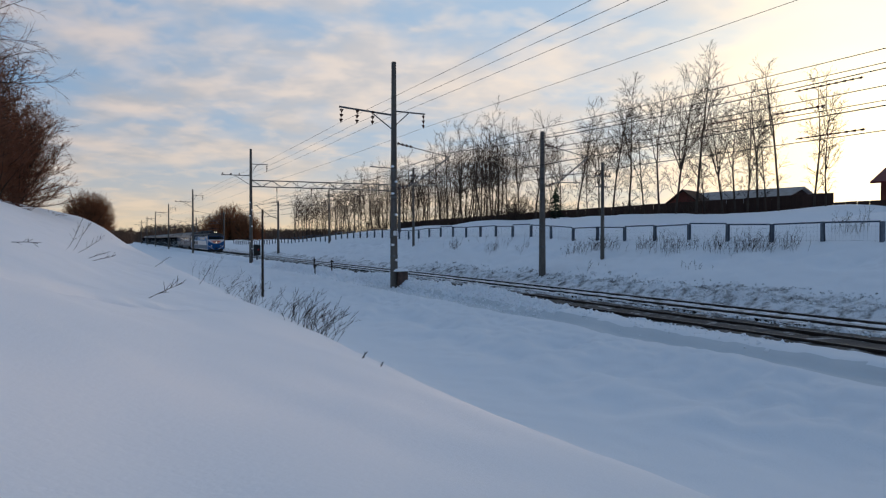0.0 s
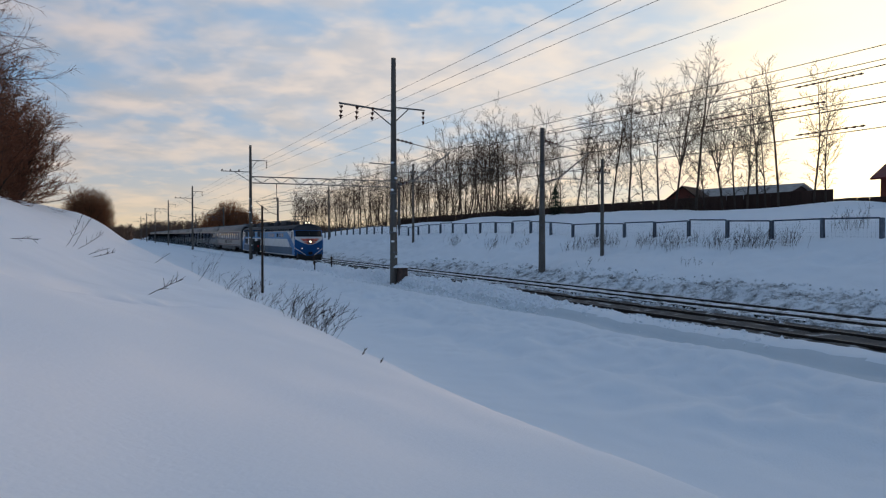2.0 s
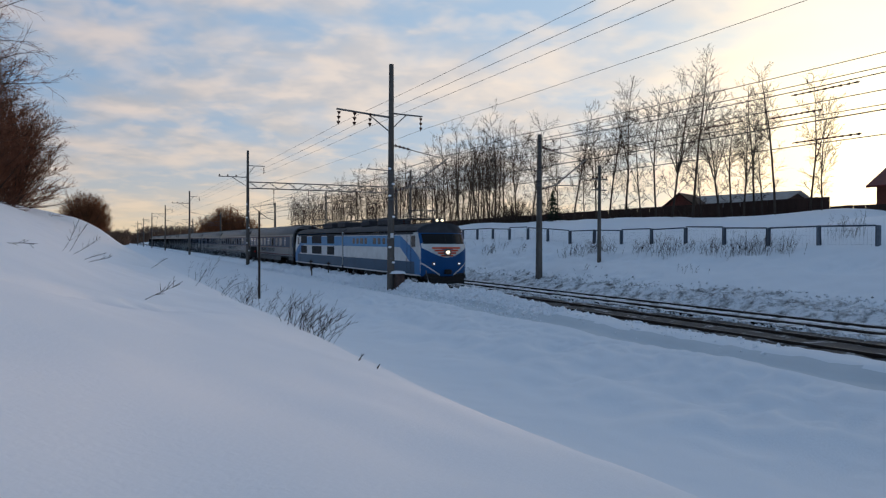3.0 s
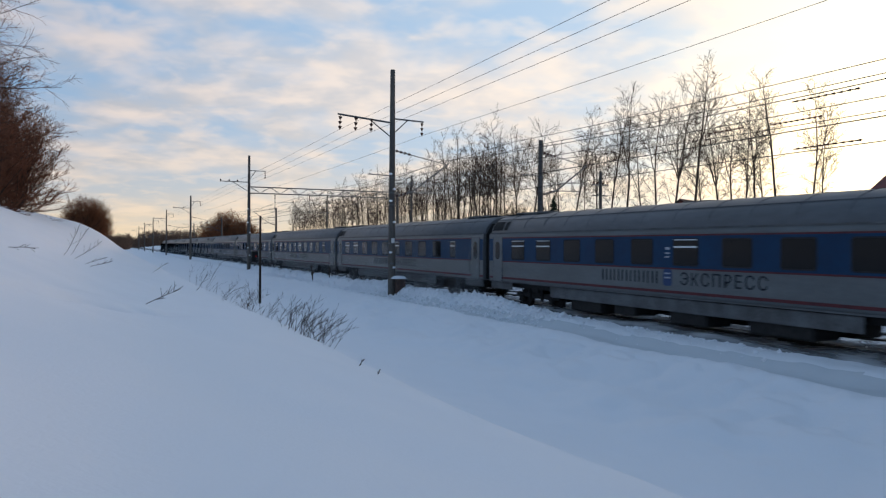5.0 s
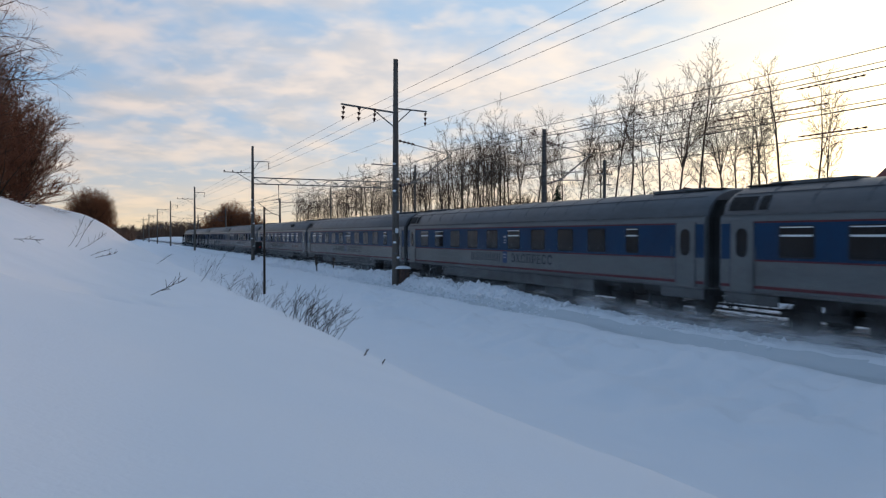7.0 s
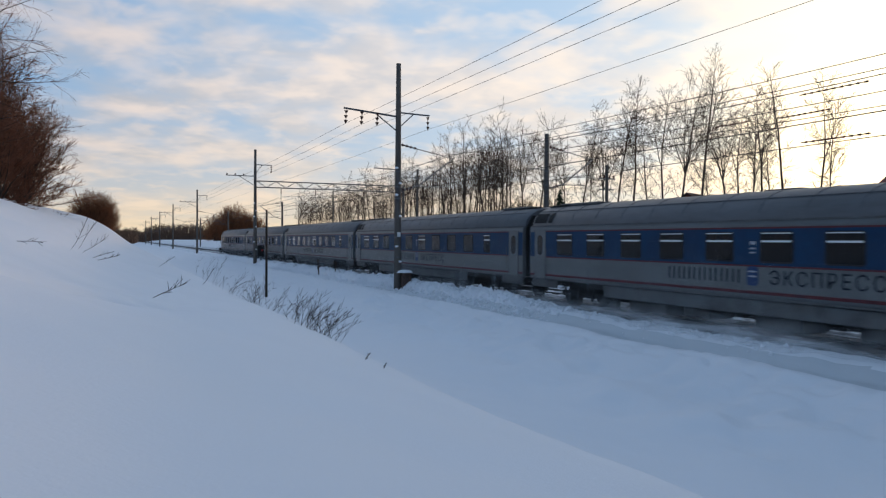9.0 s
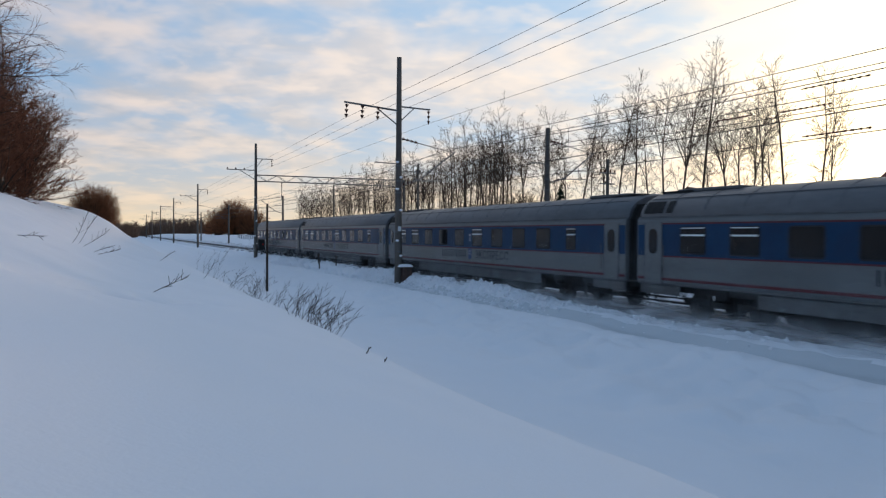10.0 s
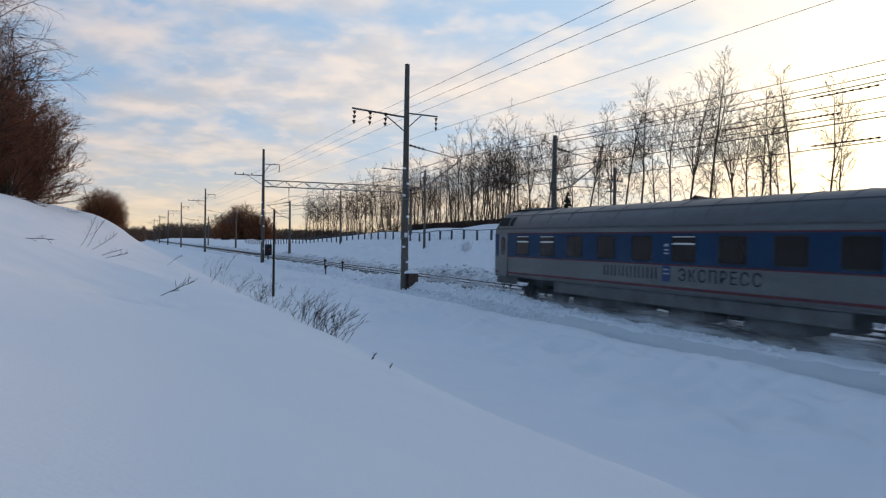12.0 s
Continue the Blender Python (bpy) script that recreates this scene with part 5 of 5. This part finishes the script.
def locomotive_model():
    t = thing("locomotive", "two-section blue and white electric locomotive with lit headlamps", "locomotive")
    LEN, END = 33.0, 16.32

    def both(geo_fn, name, mat, label="", smooth=False, parent=None):
        """The part on the leading section, and its mirror on the trailing one."""
        out = []
        for flip in (False, True):
            g = geo_fn()
            if flip:
                g.v = [(-x, LEN - y, z) for x, y, z in g.v]
            out.append(part(name, g, mat, parent[flip] if parent else t, label, smooth))
        return out

    def nose(x0, x1, z0, z1, proud, nx=13, nz=9, top=None):
        g = Geo()
        rows = []
        for i in range(nz):
            row = []
            for j in range(nx):
                x = x0 + (x1 - x0) * j / (nx - 1)
                lo = z0(x) if callable(z0) else z0
                hi = z1(x) if callable(z1) else z1
                z = lo + (hi - lo) * i / (nz - 1)
                row.append((x, front_y(x, z) - proud, z))
            rows.append(row)
        return g.grid(rows)

    both(lambda: nose(-1.48, 1.48, 0.74, nose_top, 0.0, 25, 17), "nose", LOCO_BLUE, "blue rounded cab front", True)

    def sides():
        g = Geo()
        for s in (-1, 1):
            zs = [0.74, 1.5, 2.0, 2.45, 3.0, 3.5]
            rows = [[(s * 1.48, front_y(1.48, z), z), (s * 1.48, END, z)] for z in zs]
            g.grid(rows, s > 0)
        g.box((0, END - 0.02, 2.3), (2.95, 0.04, 2.7))
        return g
    both(sides, "body_side", LOCO_WHITE, "white body side")

    def roof():
        g = Geo()
        rows = []
        for i in range(25):
            x = -1.48 + 2.96 * i / 24
            z = nose_top(x)
            rows.append([(x, front_y(x, z), z), (x, END, z)])
        return g.grid(rows)
    both(roof, "roof", LOCO_ROOF, "dark dusty roof", True)

    # livery along the sides: window stripe, lower blue, thin lines
    for z0, z1, y0, mat, lab in ((2.52, 3.30, 3.85, LOCO_SKY, "blue upper stripe"), (0.82, 1.62, 1.5, LOCO_DEEP, "deep blue lower stripe"), (3.36, 3.50, 1.7, LOCO_ROOF, "dark eaves"), (0.73, 0.80, 1.2, LOCO_WHITE, "white sill line")):
        both(lambda: Geo().box((-1.486, (y0 + END) / 2, (z0 + z1) / 2), (0.014, END - y0 - 0.05, z1 - z0)).box((1.486, (y0 + END) / 2, (z0 + z1) / 2), (0.014, END - y0 - 0.05, z1 - z0)), "side_stripe", mat, lab)

    for s in (-1, 1):
        def sweep():
            rows = []
            for i in range(9):
                a = i / 8
                y = 0.62 + 3.3 * a
                rows.append([(s * 1.492, y, 0.82 if y < 1.5 else 1.6 + 0.92 * max(0.0, (a - 0.5) / 0.5)), (s * 1.492, y, 1.75 + 1.55 * a ** 0.8)])
            return Geo().grid(rows, s > 0)
        both(sweep, "cab_sweep", LOCO_SWEEP, "blue sweep on the cab side")
        both(lambda: rounded_plate(1.72, 2.92, 0.62, 0.72, s * 1.485, s * 1.50, 0.08), "cab_window", PANE, "dark cab side window")
    for yy in (2.1, 2.75):
        both(lambda: Geo().box((-1.497, yy, 2.2), (0.012, 0.03, 2.3)).box((1.497, yy, 2.2), (0.012, 0.03, 2.3)), "door_edge", LOCO_ROOF)

    # the face: white mask, windscreen, red bars, V line
    both(lambda: nose(-1.44, 1.44, lambda x: 1.90 + 0.62 * (abs(x) / 1.44) ** 1.6, 2.80, 0.010, 21, 5), "white_mask", LOCO_WHITE, "white mask below the windscreen", True)
    both(lambda: nose(-1.46, 1.46, lambda x: 3.45, nose_top, 0.010, 21, 4), "brow", LOCO_ROOF, "dark brow above the windscreen", True)
    ws = both(lambda: nose(-1.34, 1.34, 2.76, 3.40, 0.022, 21, 7), "windscreen", PANE, "wide dark windscreen", True)
    both(lambda: nose(-0.02, 0.02, 2.76, 3.40, 0.034, 2, 5), "mullion", BLACK, parent=ws)
    for z0, z1, w in ((2.45, 2.56, 0.92), (2.29, 2.40, 0.78), (2.13, 2.24, 0.60), (1.98, 2.08, 0.40)):
        both(lambda: nose(-w, w, z0, z1, 0.020, 13, 2), "red_bar", LOCO_RED, "red bar around the headlamp", True)
    for s in (-1, 1):
        both(lambda: nose(*sorted((s * 0.45, s * 1.47)), lambda x: 0.78 + 0.72 * (abs(x) - 0.45), lambda x: 0.87 + 0.72 * (abs(x) - 0.45), 0.012, 9, 2), "v_line", LOCO_WHITE, "white slanting line", True)
        both(lambda: Geo().tube((s * 0.82, front_y(0.82, 1.5) - 0.03, 1.52), (s * 0.82, front_y(0.82, 1.5) + 0.05, 1.52), 0.13, n=12), "lamp_bezel", IRON)
        both(lambda: Geo().tube((s * 0.82, front_y(0.82, 1.5) - 0.05, 1.52), (s * 0.82, front_y(0.82, 1.5), 1.52), 0.045, n=12), "marker_lamp", LAMP_SMALL, "lit marker lamp")
    both(lambda: Geo().tube((0, -0.09, 2.24), (0, 0.05, 2.24), 0.24, n=18), "lamp_ring", IRON, "headlamp ring")
    both(lambda: Geo().tube((0, -0.11, 2.24), (0, 0, 2.24), 0.105, n=18), "headlamp", LAMP_ON, "bright round headlamp")
    both(lambda: Geo().box((0, 1.3, 4.22), (0.75, 0.35, 0.34), 0.05), "roof_lamp_box", LOCO_ROOF)
    both(lambda: Geo().tube((-0.17, 1.11, 4.26), (-0.17, 1.2, 4.26), 0.075, n=14).tube((0.17, 1.11, 4.26), (0.17, 1.2, 4.26), 0.075, n=14), "roof_lamp", LAMP_ON, "bright twin roof lamp")
    both(lambda: Geo().box((0, 0.35, 0.72), (2.6, 0.5, 0.4), 0.08).box((0, 0.05, 0.48), (2.3, 0.12, 0.42), 0.03).box((0, -0.1, 1.02), (0.34, 0.5, 0.3), 0.05), "snow_plough", BLACK, "black pilot and coupler")
    both(lambda: Geo().tube((-1.25, -0.02, 0.5), (-1.25, 0.3, 1.1), 0.03).tube((1.25, -0.02, 0.5), (1.25, 0.3, 1.1), 0.03), "front_rail", IRON)
    both(lambda: Geo().box((0, 8.4, 0.85), (2.5, 15.4, 0.3)), "underframe", BLACK)
    for cy in (5.6, 8.2, 10.6):
        both(lambda: Geo().box((-1.0, cy, 0.62), (0.7, 1.5, 0.6), 0.05).box((1.0, cy, 0.62), (0.7, 1.5, 0.6), 0.05), "underfloor_box", BLACK)
    for c in (3.6, 13.0, LEN - 13.0, LEN - 3.6):
        bogie(t, c, LOCO_WHEELS, 3.2, 0.6)
    # side openings
    for s in (-1, 1):
        for k in range(9):
            if k == 4:
                continue
            part("side_window", rounded_plate(6.0 + 0.95 * k, 2.92, 0.55 if k % 3 else 0.7, 0.42, s * 1.484, s * 1.497, 0.05), PANE, t, "small dark side window")
        for cy, w in ((19.9, 2.1), (24.4, 3.2), (29.0, 2.2)):
            for z, h in ((3.02, 0.68), (2.08, 0.72)):
                gr = part("grille", Geo().box((s * 1.494, cy, z), (0.016, w, h)), BLACK, t, "dark louvred grille")
                fr = Geo()
                for k in range(7):
                    fr.box((s * 1.505, cy, z - h / 2 + h * (k + 0.5) / 7), (0.012, w - 0.08, 0.025))
                part("louvre", fr, LOCO_ROOF, gr)
    part("section_joint", Geo().box((0, LEN / 2, 2.25), (2.8, 0.5, 2.7)), BLACK, t, "dark bellows between the sections")
    # roof gear
    for c in (4.6, LEN - 4.6):
        b = part("pantograph", Geo().box((0, c, 4.42), (1.5, 2.2, 0.08)).tube((-0.5, c - 1, 4.5), (-0.5, c + 1.0, 4.75), 0.03).tube((0.5, c - 1, 4.5), (0.5, c + 1.0, 4.75), 0.03)
                 .tube((-0.5, c + 1.0, 4.75), (-0.6, c - 0.7, 4.95), 0.025).tube((0.5, c + 1, 4.75), (0.6, c - 0.7, 4.95), 0.025).tube((-0.95, c - 0.7, 5.0), (0.95, c - 0.7, 5.0), 0.04), LOCO_ROOF, t, "folded pantograph")
        for q in (-0.6, 0.6):
            for e in (-0.9, 0.9):
                part("insulator", insulator(Geo(), (q, c + e, 4.05), (q, c + e, 4.4), 2, 0.1), GLAZE, b)
    for cy, l in ((9.0, 3.0), (13.2, 2.0), (19.4, 2.2), (23.6, 3.2)):
        part("roof_box", Geo().box((0, cy, 4.30), (1.5, l, 0.5), 0.08), LOCO_ROOF, t, "low dark roof box")
    part("roof_busbar", Geo().tube((0.3, 5.5, 4.7), (0.3, 27.5, 4.7), 0.03).tube((-0.2, 8, 4.6), (-0.2, 25, 4.6), 0.025), LOCO_ROOF, t)
    return t


def powder_material(name, density, top, length):
    """Drifting powder: dense at the ground, thinning upwards and, over the given length, behind."""
    m = bpy.data.materials.new(name)
    m.use_nodes = True
    nt = m.node_tree
    N, L = nt.nodes.new, nt.links.new
    nt.nodes.remove(nt.nodes["Principled BSDF"])
    co, sep = N("ShaderNodeTexCoord"), N("ShaderNodeSeparateXYZ")
    L(co.outputs["Object"], sep.inputs[0])

    def fade(socket, a, b, hi):
        r = N("ShaderNodeMapRange")
        r.interpolation_type = "SMOOTHSTEP"
        r.inputs["From Min"].default_value, r.inputs["From Max"].default_value = a, b
        r.inputs["To Min"].default_value, r.inputs["To Max"].default_value = hi, 0.0
        L(socket, r.inputs[0])
        return r.outputs[0]

    def times(a, b):
        n = N("ShaderNodeMath")
        n.operation = "MULTIPLY"
        L(a, n.inputs[0])
        L(b, n.inputs[1])
        return n.outputs[0]

    mp, no = N("ShaderNodeMapping"), N("ShaderNodeTexNoise")
    mp.inputs["Scale"].default_value = (1.0, 0.35, 1.6)
    L(co.outputs["Object"], mp.inputs[0])
    L(mp.outputs[0], no.inputs["Vector"])
    no.inputs["Scale"].default_value, no.inputs["Detail"].default_value = 1.3, 3
    a = times(fade(sep.outputs[2], -0.1, top, density), fade(no.outputs[0], 0.75, 0.3, 1.0))
    if length:
        a = times(a, fade(sep.outputs[1], length * 0.2, length, 1.0))
    mx, tr, di = N("ShaderNodeMixShader"), N("ShaderNodeBsdfTransparent"), N("ShaderNodeBsdfDiffuse")
    di.inputs["Color"].default_value = (0.80, 0.82, 0.84, 1)
    L(a, mx.inputs[0])
    L(tr.outputs[0], mx.inputs[1])
    L(di.outputs[0], mx.inputs[2])
    L(mx.outputs[0], nt.nodes["Material Output"].inputs["Surface"])
    return m


def snow_dust(seed, section, y0, y1, mat):
    """Powder snow whirled up by the wheels: a long low billow with an uneven surface."""
    g = Geo()
    rows = []
    steps = 60
    for i in range(steps + 1):
        a = 6.28318 * i / steps
        swell = 1 + 0.20 * math.sin(3 * a + seed) + 0.13 * math.sin(7 * a + 2 * seed) + 0.08 * math.sin(12 * a)
        rows.append([(x * (1 + 0.04 * math.sin(5 * a + j)), y0 + (y1 - y0) * i / steps, z * swell if z > 0 else z) for j, (x, z) in enumerate(section)])
    g.grid(rows)
    return lone("snow_dust", g, mat, "powder snow whirled up along the running train", "snow", "whirled snow", kind="stuff", smooth=True)


def powder_veil():
    """A thin folded veil of finest powder drifting higher beside the coaches."""
    g = Geo()
    rows = []
    for i in range(181):
        y = PITCH * (i / 180 - 0.5)
        x = -2.2 + 0.36 * math.sin(6.28318 * 14 * i / 180)
        rows.append([(x + 0.12 * math.sin(6.28318 * 5 * i / 180 + z), y, z) for z in (-0.12, 0.5, 1.1, 1.8, 2.5, 3.2)])
    g.grid(rows)
    return lone("snow_dust", g, powder_material("thin_powder", 0.08, 3.2, 0), "faint veil of powder snow beside the running train", "snow", "whirled snow", kind="stuff", smooth=True)


COACHES = []
DUST = []


def make_train():
    std, diner = coach_model(), coach_model(True)
    for n in range(10):
        if n == 0:
            COACHES.append((std, n))
        elif n == 4:
            COACHES.append((diner, n))
        else:
            COACHES.append((copy_thing(std, pose(TRACK_NEAR, 0, 0)), n))
    side = powder_material("side_powder", 0.46, 0.8, 0)
    wake = powder_material("wake_powder", 0.62, 1.0, 70)
    low = [(-2.75, -0.12), (-2.5, 0.22), (-2.25, 0.55), (-2.0, 0.85), (-1.82, 1.02), (-1.70, 0.9), (-1.64, 0.5), (-1.62, -0.12)]
    under = [(-1.9, -0.12), (-1.45, 0.10), (-0.8, 0.20), (0, 0.22), (0.8, 0.20), (1.45, 0.10), (1.9, -0.12)]
    swirl = [snow_dust(3, low, -PITCH / 2, PITCH / 2, side), snow_dust(8, low, -PITCH / 2, PITCH / 2, side)]
    for n in range(9):
        DUST.append((swirl[n] if n < 2 else copy_thing(swirl[n % 2], pose(TRACK_NEAR, 0, 0)), PITCH * n + PITCH / 2))
    bed = powder_material("bed_powder", 0.75, 0.9, 0)
    drift = snow_dust(11, under, -PITCH / 2, PITCH / 2, bed)
    for n in range(10):
        DUST.append((drift if n == 0 else copy_thing(drift, pose(TRACK_NEAR, 0, 0)), PITCH * n + PITCH / 2))
    veil = powder_veil()
    for n in range(9):
        DUST.append((veil if n == 0 else copy_thing(veil, pose(TRACK_NEAR, 0, 0)), PITCH * n + PITCH / 2))
    DUST.append((snow_dust(5, [(-2.9, -0.12), (-2.4, 0.35), (-1.6, 0.75), (-0.5, 0.95), (0.6, 0.9), (1.6, 0.6), (2.4, 0.25), (2.8, -0.12)], 0.4, 72, wake), 0.0))


make_train()
ENGINE = locomotive_model()
ENGINE.scale = (1, 1, 0.955)
SPEED, TAIL = 33.45, 32.85


def tail_at(t):
    """Where the last coach ends at t seconds; the train slows a little as it comes."""
    t = round(t * FPS) / FPS
    return TAIL + SPEED * (12 - t) + 6.0 * max(0.0, (2.5 - t) / 2.5) ** 2


def motions():
    """The train runs towards -y; each vehicle keeps its place behind the engine."""
    times = [0.0, 1 / 30, 2 / 30] + [0.25 * k for k in range(1, 48)] + [12 - 2 / 30, 12 - 1 / 30, 12.0]
    for ob, n in COACHES:
        walk(ob, [(t, pose(TRACK_NEAR, tail_at(t) - PITCH * n - PITCH / 2, 0)) for t in times])
    for ob, behind in DUST:
        walk(ob, [(t, pose(TRACK_NEAR, tail_at(t) - behind, 0)) for t in times])
    walk(ENGINE, [(t, pose(TRACK_NEAR, tail_at(t) - PITCH * 10 - 33.0, 0)) for t in times])


motions()
